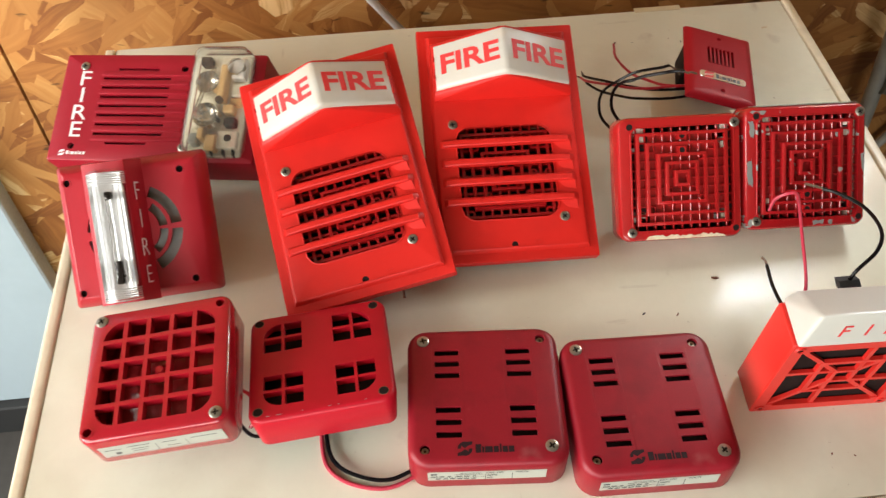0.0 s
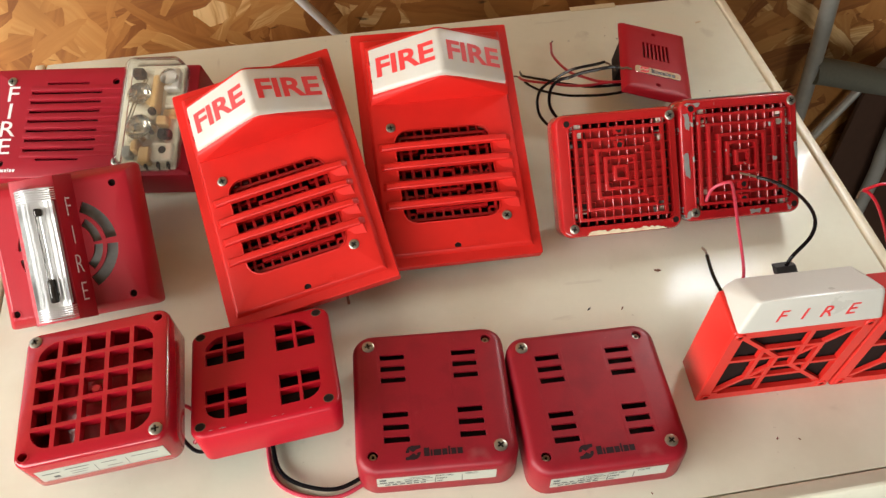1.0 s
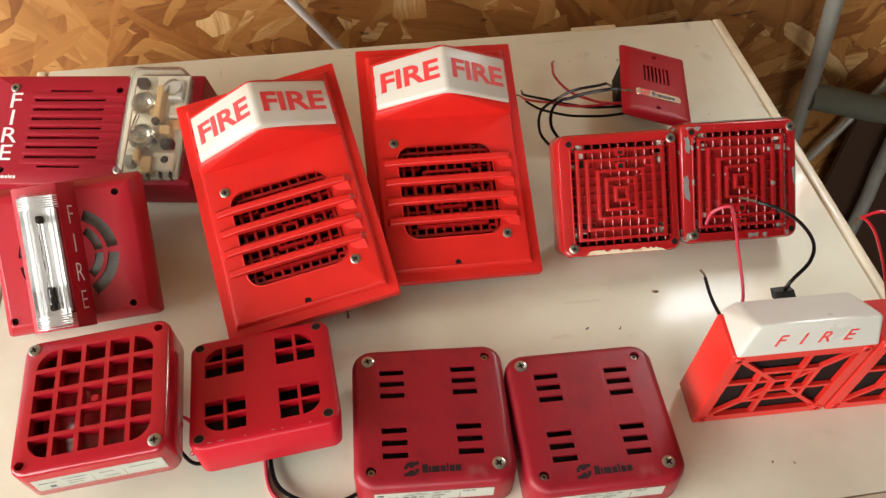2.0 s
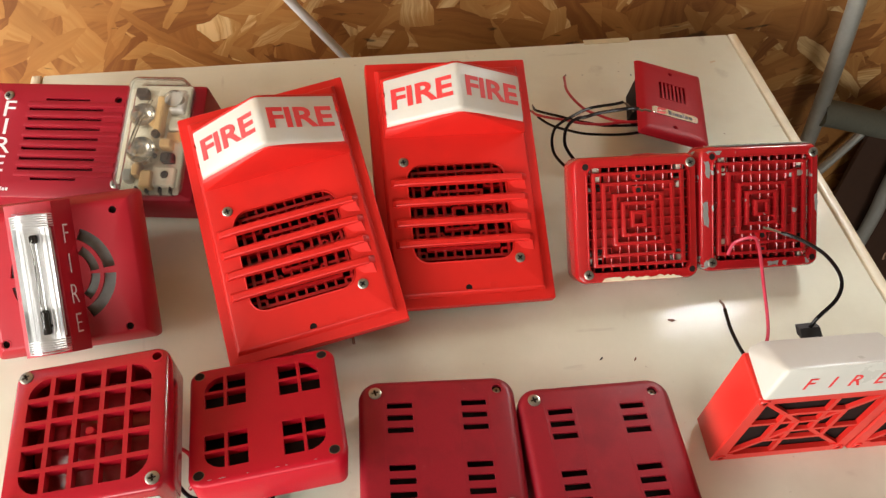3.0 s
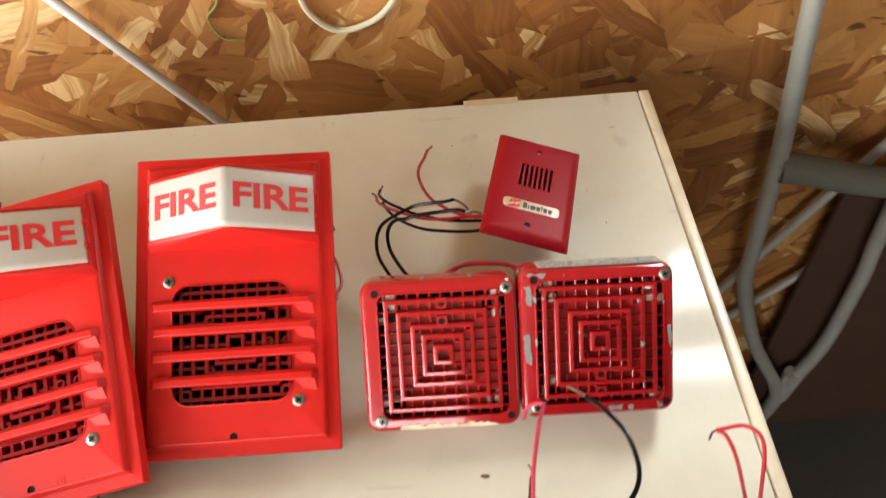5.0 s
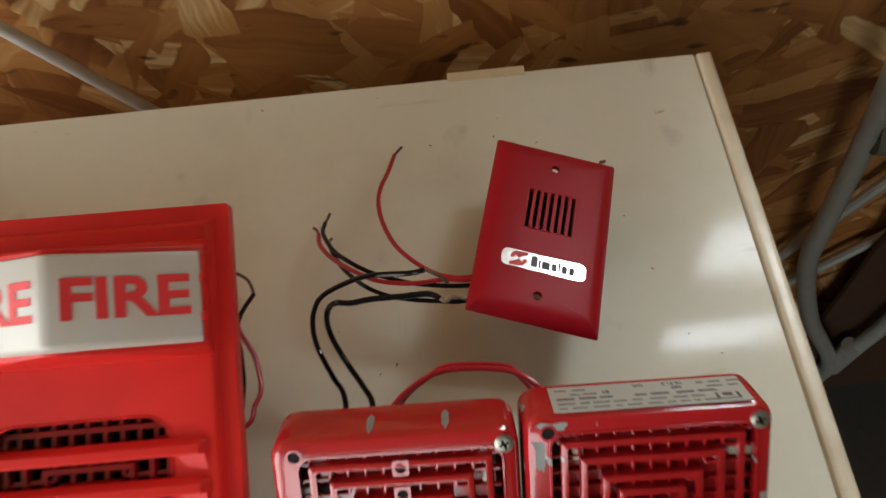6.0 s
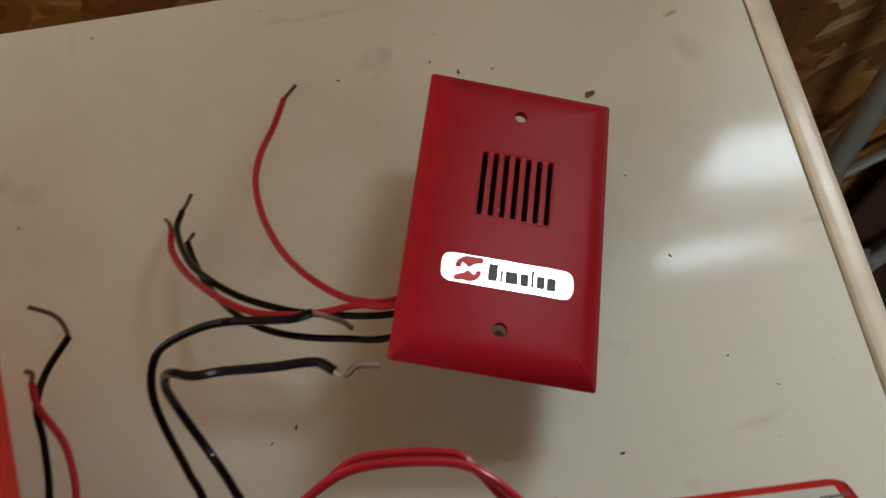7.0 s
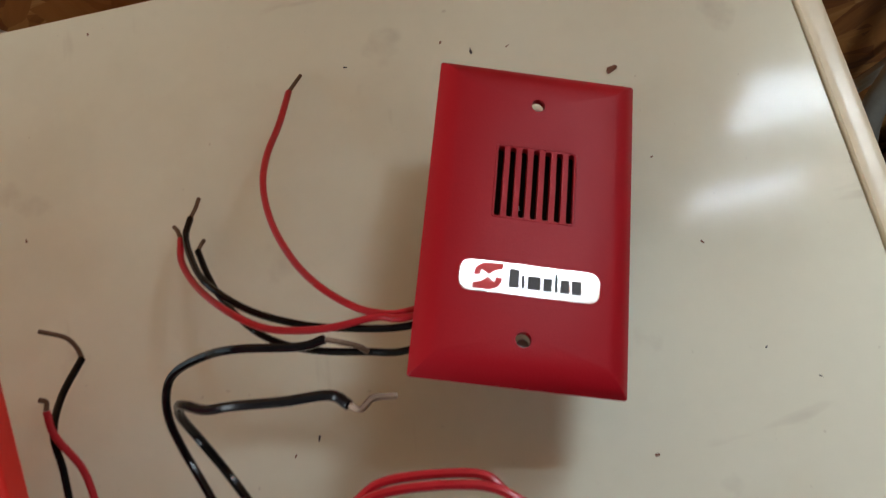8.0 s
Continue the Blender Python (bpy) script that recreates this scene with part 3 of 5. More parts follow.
for pts in (((-0.050, 0.048), (-0.036, 0.0485), (-0.037, 0.0455), (-0.046, 0.0450)), ((-0.0505, 0.040), (-0.0465, 0.041), (-0.0462, 0.026), (-0.0495, 0.028)), ((-0.052, 0.006), (-0.0475, 0.008), (-0.0470, -0.014), (-0.0515, -0.012)), ((0.0455, 0.008), (0.0482, 0.010), (0.0480, -0.006), (0.046, -0.004)), ((0.004, -0.0455), (0.014, -0.0450), (0.013, -0.0490), (0.005, -0.0488))):
    bm = bmesh.new()
    outline = []
    for (x0, y0), (x1, y1) in zip(pts, pts[1:] + pts[:1]):
        outline += [(x0 + (x1 - x0) * q + rnd.uniform(-0.0007, 0.0007), y0 + (y1 - y0) * q + rnd.uniform(-0.0007, 0.0007)) for q in (0.0, 0.25, 0.5, 0.75)]
    prism(bm, outline, -0.0002, 0.00025)
    part("chip", bm, BARE, qb, "grey bare-metal chip")
# the maker's label on the upper side of the second, and two knocks on the first
lab = bmesh.new()
block(lab, -0.040, 0.043, 0.0, 0.023, 0.0, 0.0003)
plate = part("side_label", lab, LABEL, qb, "white rating label with small black print", m=Matrix.Translation((-0.001, 0.0521, -0.0015)) @ pose(0, 0, 0, -90, 0, 0))
print_rows = []
for row in range(5):
    x = -0.0375
    while x < (0.024 if row < 3 else 0.038):
        w = rnd.uniform(0.0025, 0.0080)
        taken = row >= 3 and any(a - 0.001 < x + w and x < b + 0.001 for a, b in ((0.0085, 0.0200), (-0.0035, 0.0015), (-0.0180, -0.0130)))
        if rnd.random() < 0.85 and not taken:
            print_rows.append((x, x + w, 0.0022 + 0.0041 * row, 0.0013 + 0.0007 * (row == 2)))
        x += w + rnd.uniform(0.0012, 0.0032)
text_lines(plate, print_rows + [(0.029, 0.039, 0.0022, 0.0010), (0.029, 0.0302, 0.0032, 0.0070), (0.0378, 0.039, 0.0032, 0.0070), (0.032, 0.036, 0.0050, 0.0040)], 0.0003)
for txt, x, y in (("18-31.2", 0.0140, 0.0196), ("DC", -0.0010, 0.0196), ("480", 0.0150, 0.0158), ("84", -0.0156, 0.0158)):
    bm = word(txt, 0.0031, 0.00008, 0.00005)
    part("label_word", bm, BLACK_PRINT, plate, m=Matrix.Translation((x, y, 0.0004)) @ pose(0, 0, 0, 0, 0, 180))
for x in (-0.012, 0.020):
    bm = bmesh.new()
    prism(bm, [(x - 0.0014, -0.012), (x, -0.017), (x + 0.0016, -0.011), (x + 0.0016, -0.002), (x, 0.001), (x - 0.0016, -0.003)], 0, 0.0002)
    part("knock", bm, BARE, qa, "grey scrape", m=Matrix.Translation((0, 0.0519, -0.018)) @ pose(0, 0, 0, -90, 0, 0))

# ---- louvred plates with a gabled lens ----


def louvred_plate(m):
    ob = thing("louvred_horn_strobe", m, "bright red louvred horn plate with white gabled lens lettered FIRE", "fire horn", "red louvred plates")
    cy = -0.0305
    bm = bmesh.new()
    grille = rrect(0.0815, 0.0830, 0.012, 6, -0.0010, cy)
    out = box_outline(0.1390, 0.214, 0.0015, 0.0010, 0, 3)
    shell(bm, out, [(0.0, -0.010), (0.0, -0.0006), (0.0006, 0.0), (0.0075, 0.0006), (0.0092, 0.0046), (0.0100, 0.0052), (0.0112, 0.0055)], [grille, disc(-0.0006, -0.0943, 0.0028, 14)], 0.003)
    part("plate", bm, RED, ob)
    hole_shade(ob, -0.0006, -0.0943, 0.0046, 0.0029)
    # rolled lip round the grille opening
    bm = bmesh.new()
    shell(bm, box_outline(0.0839, 0.0854, 0.0132, -0.0010, cy, 6), [(0, 0.0050), (0.0003, 0.0059), (0.0008, 0.0062)], [grille], 0.0030)
    part("opening_lip", bm, RED, ob)
    # gabled hood with a flat brow under the lens
    lens_x, half, low, high, edge, ridge = 0.0020, 0.0573, 0.0425, 0.0838, 0.0165, 0.0460
    bm = bmesh.new()
    hull(bm, [(lens_x + x, y, z) for s in (-1, 1) for x, y, z in ((s * 0.0600, 0.0360, 0.0050), (s * 0.0600, 0.0900, 0.0050), (s * 0.0592, 0.0405, 0.0118), (s * 0.0592, 0.0862, 0.0125), (s * 0.0170, 0.0400, 0.0335), (s * 0.0030, 0.0412, 0.0395), (s * 0.0030, 0.0860, 0.0425))])
    bmesh.ops.dissolve_limit(bm, angle_limit=0.02, verts=bm.verts, edges=bm.edges)
    bmesh.ops.bevel(bm, geom=list(bm.edges), offset=0.0009, segments=2, affect="EDGES", profile=0.5)
    part("hood", bm, RED, ob)
    # lens of two slopes
    bm = bmesh.new()
    prof = [(-half, edge - 0.0050), (-half, edge - 0.0014), (-half + 0.0014, edge), (-0.0030, ridge - 0.0016), (0.0, ridge - 0.0008), (0.0030, ridge - 0.0016), (half - 0.0014, edge), (half, edge - 0.0014), (half, edge - 0.0050), (0.0, ridge - 0.0080)]
    rings = [[bm.verts.new((lens_x + x, y, z - i)) for x, z in prof] for y, i in ((low, 0.0046), (low + 0.0004, 0.0024), (low + 0.0018, 0.0007), (low + 0.0038, 0.0), (high - 0.0022, 0.0), (high - 0.0006, 0.0006), (high, 0.0020))]
    for a, b in zip(rings, rings[1:]):
        bridge(bm, a, b)
    bm.faces.new(rings[0])
    bm.faces.new(list(reversed(rings[-1])))
    lens = part("lens", bm, WHITE_LENS, ob, "white gabled lens with red FIRE on both slopes")
    slope = math.degrees(math.atan2(ridge - 0.0016 - edge, half - 0.0044))
    for s in (-1, 1):
        bm = word("FIRE", 0.0243, 0.00062, 0.00015, space=0.97)
        bm.transform(Matrix.Diagonal((1.28, 1.0, 1.0, 1.0)))
        part("lettering", bm, LETTER_RED, lens, "bold red word FIRE", m=Matrix.Translation((lens_x + s * 0.0294, 0.0634, 0.5 * (edge + ridge - 0.0016) + 0.0004)) @ pose(0, 0, 0, 0, s * slope, 0))
    # moulded clips that hold the lens at its ends
    for s in (-1, 1):
        for y in (0.0545, 0.0715):
            bm = bmesh.new()
            block(bm, lens_x + s * (half + 0.0009) - 0.0009, lens_x + s * (half + 0.0009) + 0.0009, y - 0.0020, y + 0.0020, 0.0100, 0.0158, 0.0004)
            part("lens_clip", bm, RED, ob)
    for k in range(4):
        y = -0.0038 - 0.0174 * k
        bm = bmesh.new()
        ends = []
        for x, f in ((-0.0560, 0.05), (-0.0535, 0.70), (-0.0450, 0.95), (-0.0300, 1.0), (0.0440, 1.0), (0.0530, 0.80), (0.0575, 0.12)):
            ends.append([bm.verts.new((x, y + a, 0.0050 + f * c)) for a, c in ((0.0046, 0.0), (0.0028, 0.0046), (0.0014, 0.0058), (-0.0022, 0.0060), (-0.0031, 0.0052), (-0.0030, -0.0012))])
        for a, b in zip(ends, ends[1:]):
            bridge(bm, a, b)
        bm.faces.new(ends[0])
        bm.faces.new(list(reversed(ends[-1])))
        part("louvre", bm, RED, ob)
        bm = bmesh.new()
        hull(bm, [(0.0398, y - 0.0030, 0.0036), (0.0398, y - 0.0128, 0.0036), (0.0565, y - 0.0030, 0.0052), (0.0565, y - 0.0118, 0.0052), (0.0550, y - 0.0030, 0.0080), (0.0400, y - 0.0030, 0.0052)])
        part("louvre_cheek", bm, RED, ob)
    screw(ob, -0.0438, 0.0142, 0.0058, 0.0041, 10)
    screw(ob, 0.0436, -0.0728, 0.0058, 0.0041, 40)
    # mould mark
    bm = bmesh.new()
    for x0, x1, y0, y1 in ((0.0165, 0.0173, -0.0962, -0.0912), (0.0217, 0.0225, -0.0962, -0.0912), (0.0173, 0.0217, -0.0920, -0.0912), (0.0173, 0.0217, -0.0962, -0.0954), (0.0189, 0.0201, -0.0950, -0.0924)):
        block(bm, x0, x1, y0, y1, 0.005, 0.0059)
    part("mould_mark", bm, RED, ob)
    # the horn behind the louvres
    bm = bmesh.new()
    shell(bm, box_outline(0.104, 0.104, 0.008, 0, cy), [(0.002, -0.0365), (0, -0.034), (0, -0.0035)], [rrect(0.0885, 0.0885, 0.006, 5, 0, cy)], 0.006)
    body = part("horn_body", bm, WORN_RED, ob, "dark red horn body behind the plate")
    # shade behind the louvres, painted as a near-black sheet
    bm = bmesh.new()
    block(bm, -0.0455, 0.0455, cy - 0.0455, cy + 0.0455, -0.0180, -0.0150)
    part("cavity", bm, DARK, body, "near-black sheet for the shade behind the grille")
    for half_side in (0.0052, 0.0128, 0.0198, 0.0290, 0.0372):
        bm = bmesh.new()
        shell(bm, box_outline(2 * half_side + 0.0030, 2 * half_side + 0.0030, 0.001, 0, cy, 2), [(0, -0.0070), (0, -0.0012), (0.0004, -0.0006)], [rrect(2 * half_side - 0.0026, 2 * half_side - 0.0026, 0.0008, 2, 0, cy)], 0.005)
        part("grille_ring", bm, WORN_RED, body)
    for side in range(4):
        for j in range(-5, 6):
            x = j * 0.0078
            bm = bmesh.new()
            block(bm, x - 0.0010, x + 0.0010, max(abs(x), 0.006), 0.0440, -0.0095, -0.0026)
            part("grille_rib", bm, WORN_RED, body, m=pose(0, cy, 0, 0, 0, 90 * side))
    for x in (0.0232, 0.0355):
        bm = bmesh.new()
        shell(bm, lambda i: disc(x, cy, 0.0034 - i, 12), [(0, -0.008), (0.0002, -0.0004)], [disc(x, cy, 0.0019, 12)], 0.004)
        boss = part("boss", bm, WORN_RED, body)
        hole_shade(boss, x, cy, -0.0030, 0.0021)
    bm = bmesh.new()
    block(bm, -0.028, 0.028, -0.020, 0.030, -0.062, -0.030)
    part("driver_housing", bm, DARK, ob, "dark driver housing")
    return ob


p2 = louvred_plate(pose(-0.3658, -0.2522, 0.0641, 24.6, 1.5, -0.6))
p1 = louvred_plate(pose(-0.5063, -0.2796, 0.0660, 20.5, -9.8, 5.8))

# ---- maroon slotted horns lying flat ----


def slotted_horn(m, label):
    ob = thing("slotted_horn", m, label, "horn", "maroon slotted horns")
    H = 0.0335
    slots = []
    for cx in (-0.0268, 0.0262):
        for rows in ((0.0338, 0.0242, 0.0146), (-0.0137, -0.0234, -0.0331)):
            slots += [rrect(0.0180, 0.0049, 0.0006, 2, cx, y) for y in rows]
    corners = [(-0.044, 0.044), (0.044, 0.044), (0.044, -0.044), (-0.044, -0.044)]
    bm = bmesh.new()
    shell(bm, box_outline(0.1130, 0.1125, 0.0150, 0.0005, -0.0005, 7), [(0.0005, -H), (0.0, -H + 0.001)] + [(0.0065 * (1 - math.cos(a)), -0.0065 + 0.0065 * math.sin(a)) for a in (0, 0.4, 0.8, 1.2, math.pi / 2)], slots + [disc(x, y, 0.0036, 16) for x, y in (corners[1], corners[3])], 0.0022)
    part("cover", bm, MAROON, ob)
    for cx in (-0.0268, 0.0262):
        for s in (-1, 1):
            bm = bmesh.new()
            hull(bm, [(cx + s * 0.0108, y, 0.0) for y in (-0.040, 0.040)] + [(cx + s * 0.0116, y, 0.0) for y in (-0.040, 0.040)] + [(cx + s * 0.0112, y, 0.00018) for y in (-0.0395, 0.0395)])
            part("pressed_edge", bm, MAROON, ob)
    # near-black sheet close under the slots stands in for their shade
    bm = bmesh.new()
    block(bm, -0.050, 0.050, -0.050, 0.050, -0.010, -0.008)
    part("cavity", bm, DARK, ob, "near-black sheet standing in for inner shade")
    screw(ob, *corners[0], 0.0004, 0.0046, 15)
    screw(ob, *corners[2], 0.0004, 0.0046, 35)
    for x, y in (corners[1], corners[3]):
        bm = bmesh.new()
        shell(bm, lambda i: disc(x, y, 0.0030 - i, 12), [(0, -0.007), (0.0006, -0.0026)], [disc(x, y, 0.0012, 8)], 0.002)
        part("screw", bm, SCREW, ob, "sunken dark screw")
    emblem(ob, LETTER_DARK, -0.0163, -0.0442, 0.0105, 0.0001)
    bars(ob, "print_bar", LETTER_DARK, -0.0090, -0.0475, (0.0038, 0.0012, 0.0052, 0.0034, 0.0012, 0.0034, 0.0036), 0.0062, 0.0001, label="dark printed bar")
    lab = bmesh.new()
    block(lab, -0.0425, 0.0400, 0.0, 0.0125, 0.0, 0.0003)
    plate = part("side_label", lab, LABEL, ob, "white rating label with black print", m=Matrix.Translation((0.0, -0.0568, -0.0215)) @ pose(0, 0, 0, 90, 0, 0))
    text_lines(plate, [(-0.0405, -0.036, 0.0082, 0.003), (-0.020, -0.006, 0.0100, 0.0008), (-0.024, -0.004, 0.0080, 0.0008), *[(-0.0405 + 0.0058 * k, -0.0357 + 0.0058 * k - 0.0011 * (k % 3), 0.0050, 0.0019) for k in range(6)], *[(-0.0370 + 0.0049 * k, -0.0332 + 0.0049 * k, 0.0014, 0.0020) for k in range(6)], (-0.0025, -0.0020, 0.0, 0.0125), (0.0160, 0.0165, 0.0, 0.0125), (-0.0425, -0.0025, 0.0040, 0.0003)], 0.0003)
    for txt, x, y in (("CAT. NO", 0.0040, 0.0102), ("AMPS", 0.0022, 0.0062), ("HZ", 0.0008, 0.0022), ("VOLTS", 0.0226, 0.0102)):
        bm = word(txt, 0.0030, 0.00006, 0.00004)
        part("label_word", bm, BLACK_PRINT, plate, m=Matrix.Translation((x, y, 0.0004)))
    return ob


b1 = slotted_horn(pose(-0.4127, -0.4768, 0.0336, 0, 0, -4.5), "maroon square horn with slots, beside a bright red horn")
b2 = slotted_horn(pose(-0.2980, -0.4952, 0.0336, 0, 0, -1.9), "maroon square horn with slots, beside the standing horns")

# ---- glossy horn with a five-by-five grille ----
gr = thing("grid_horn", pose(-0.6415, -0.4475, 0.0646, 2.2, -6.5, 0.4), "glossy red square horn with a five-by-five grid", "horn")
D = 0.035
wins = []
for i in range(5):
    for j in range(5):
        cx, cy = -0.034 + 0.017 * i, -0.034 + 0.017 * j
        w = 0.0138
        pts = [(cx - w / 2, cy - w / 2), (cx + w / 2, cy - w / 2), (cx + w / 2, cy + w / 2), (cx - w / 2, cy + w / 2)]
        if i in (0, 4) and j in (0, 4):
            sx, sy = (1 if i else -1), (1 if j else -1)
            ax, ay, r = cx - sx * w / 2, cy - sy * w / 2, w
            arc = [(ax + sx * r * math.cos(a), ay + sy * r * math.sin(a)) for a in (0, 0.3, 0.6, 0.97, 1.27, math.pi / 2)]
            pts = [(ax, ay)] + arc
            if sx * sy < 0:
                pts.reverse()
        wins.append(pts)
corners = [(-0.044, 0.044), (0.044, 0.044), (0.044, -0.044), (-0.044, -0.044)]
bm = bmesh.new()
shell(bm, box_outline(0.1035, 0.1030, 0.0095, 0.0005, 0, 6), [(0.0015, -D), (0.0005, -D + 0.002), (0.0, -0.0035), (0.0005, -0.0018), (0.0015, -0.0006), (0.003, 0.0)], wins + [disc(x, y, 0.0032, 14) for x, y in (corners[1], corners[3])], 0.007, True)
part("cover", bm, GLOSS_RED, gr)
bm = bmesh.new()
shell(bm, lambda i: disc(0, 0, 0.046 - i, 32), [(0.0, -0.026), (0.004, -0.020), (0.012, -0.0175), (0.014, -0.0165), (0.026, -0.0135), (0.028, -0.0120), (0.040, -0.0115)])
part("diaphragm", bm, DARK_RED_IN, gr, "dark red diaphragm behind the grid")
bm = bmesh.new()
shell(bm, lambda i: disc(0.0008, -0.0018, 0.0040 - i, 14), [(0.0, -0.013), (0.0004, -0.0040), (0.0014, -0.0026)])
part("centre_pin", bm, GLOSS_RED, gr)
screw(gr, -0.044, 0.044, 0.0003, 0.0045, 30)
screw(gr, 0.044, -0.044, 0.0003, 0.0045, 5)
for x, y in (corners[1], corners[3]):
    hole_shade(gr, x, y, -0.007, 0.0034)
    sleeve(gr, x, y, 0.0, 0.0032, GLOSS_RED)
lab = bmesh.new()
block(lab, -0.043, 0.043, 0.0, 0.015, 0.0, 0.0003)
plate = part("side_label", lab, LABEL, gr, "white rating label with faint print", m=Matrix.Translation((0.002, -0.0514, -0.0255)) @ pose(0, 0, 0, 90, 0, 0))
text_lines(plate, [(-0.040, -0.028, 0.0095, 0.001), (-0.024, -0.008, 0.0110, 0.001), (-0.034, -0.030, 0.003, 0.004), (-0.022, -0.010, 0.0070, 0.0008), (-0.022, -0.012, 0.0040, 0.0008), (-0.005, -0.0047, 0.0005, 0.014), (0.0, 0.010, 0.0100, 0.0008), (0.016, 0.0163, 0.0005, 0.014), (0.020, 0.038, 0.0100, 0.0008), (0.002, 0.012, 0.0040, 0.0008), (-0.040, 0.040, 0.0008, 0.0003)], 0.0003)
bm = bmesh.new()
block(bm, -0.030, 0.020, -0.016, 0.038, -0.0605, -D)
part("driver_housing", bm, DARK, gr, "dark driver housing underneath")

# ---- scarlet horn with four panes, tipped on its wiring ----
fw = thing("four_pane_horn", pose(-0.5306, -0.4398, 0.0444, -11.8, -2.9, 3.4), "scarlet square horn with four clusters of openings", "horn")
wins = []
for sx, x0 in ((-1, -0.0405), (1, 0.0115)):
    for sy, y0 in ((1, 0.0120), (-1, -0.0405)):
        for i in range(2):
            for j in range(2):
                a, b = x0 + 0.0155 * i, y0 + 0.0155 * j
                w = 0.0132
                pts = [(a, b), (a + w, b), (a + w, b + w), (a, b + w)]
                if (i == (sx > 0)) and (j == (sy > 0)):
                    ax, ay = (a if sx > 0 else a + w), (b if sy > 0 else b + w)
                    pts = [(ax, ay)] + [(ax + sx * w * math.cos(q), ay + sy * w * math.sin(q)) for q in (0, 0.3, 0.6, 0.97, 1.27, math.pi / 2)]
                    if sx * sy < 0:
                        pts.reverse()
                wins.append(pts)
bm = bmesh.new()
shell(bm, box_outline(0.1040, 0.1035, 0.0100, 0.0008, -0.0005, 6), [(0.0045, -0.0310), (0.003, -0.029), (0.0, -0.0035), (0.0005, -0.0018), (0.0015, -0.0006), (0.003, 0.0)], wins, 0.005)
part("cover", bm, WARM_RED, fw)
# shade inside the panes, as a near-black sheet
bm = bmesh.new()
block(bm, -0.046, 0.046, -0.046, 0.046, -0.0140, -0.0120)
part("cavity", bm, DARK, fw, "near-black sheet standing in for inner shade")
for k, (x, y) in enumerate(corners):
    bm = bmesh.new()
    shell(bm, lambda i: disc(x, y, 0.0042 - i, 16), [(0, -0.001), (0.0004, 0.0002)], [disc(x, y, 0.0033, 16)], 0.0016)
    part("eyelet", bm, COPPER, fw, "worn metal eyelet")
    hole_shade(fw, x, y, 0.00012, 0.0034)
for k, (x, w) in enumerate(((-0.037, 0.0016), (-0.029, 0.0026), (-0.013, 0.0008), (0.006, 0.0018), (0.012, 0.0010), (0.031, 0.0012))):
    bm = bmesh.new()
    rnd = random.Random(40 + k)
    prism(bm, [(x - w, -0.0489), (x - 0.3 * w, -0.0492), (x + w, -0.0490), (x + 0.2 * w, -0.0486 + rnd.uniform(0, 0.0004))], -0.0004, 0.0001)
    part("chip", bm, BARE, fw, "worn paint along the front edge")
bm = bmesh.new()
block(bm, -0.030, 0.030, -0.030, 0.034, -0.0385, -0.029)
part("driver_housing", bm, DARK, fw, "dark driver housing underneath")

# ---- speaker with a strobe beside it ----
sa = thing("speaker_strobe", pose(-0.6935, -0.1632, 0.0582, 21.8, -4.1, -12.3), "crimson wall speaker lettered FIRE with a clear strobe", "speaker strobe")
slots = []
for k in range(9):
    y = 0.0380 - 0.0093 * k
    if k in (0, 8):
        slots.append(rrect(0.0390, 0.0024, 0.0006, 2, 0.0, y))
    else:
        slots.append(rrect(0.0655, 0.0027, 0.0006, 2, 0.0, y))
bm = bmesh.new()
shell(bm, box_outline(0.1945, 0.1080, 0.003, 0.0240, 0, 4), [(0.003, -0.0400), (0.0, -0.0390), (0.0, -0.0025), (0.0008, -0.0008), (0.0025, 0.0)], slots + [disc(x, y, 0.0032, 14) for x, y in ((0.0445, 0.0385), (-0.0515, -0.0395))], 0.003)
part("housing", bm, SPEAKER_RED, sa)
# near-black sheet added under the speaker slots for shade
bm = bmesh.new()
block(bm, -0.045, 0.048, -0.046, 0.046, -0.012, -0.010)
part("cavity", bm, DARK, sa, "near-black sheet standing in for inner shade")
screw(sa, -0.0530, 0.0408, 0.0003, 0.0042, 12)
screw(sa, 0.0545, -0.0395, 0.0003, 0.0042, 50)
for k in range(8):
    y = 0.03335 - 0.0093 * k
    bm = bmesh.new()
    shell(bm, box_outline(0.0860, 0.0050, 0.0008, 0.0080, y, 2), [(0, -0.0002), (0.0005, 0.0007), (0.0012, 0.0009)])
    part("grille_rib", bm, SPEAKER_RED, sa)
for x, y in ((0.0445, 0.0385), (-0.0515, -0.0395)):
    hole_shade(sa, x, y, -0.004, 0.0034)
for ch, y in (("F", 0.0275), ("I", 0.0105), ("R", -0.0070), ("E", -0.0240)):
    bm = word(ch, 0.0215, 0.00005, 0.0001)
    bm.transform(Matrix.Diagonal((1.22, 1.0, 1.0, 1.0)))
    part("letter", bm, LETTER_WHITE, sa, "white letter of the word FIRE", m=Matrix.Translation((-0.0505, y, 0.0002)))
emblem(sa, LETTER_WHITE, -0.0590, -0.0462, 0.0058, 0.0001)
bars(sa, "print_bar", LETTER_WHITE, -0.0545, -0.0478, (0.0022, 0.0008, 0.0030, 0.0020, 0.0008, 0.0020, 0.0022), 0.0036, 0.0001, 0.0008, "white printed bar")
bm = bmesh.new()
shell(bm, box_outline(0.0540, 0.1050, 0.010, 0.0850, 0.0015, 6), [(0.0, 0.0), (0.0004, 0.010), (0.0016, 0.0165), (0.0045, 0.0205), (0.009, 0.022)])
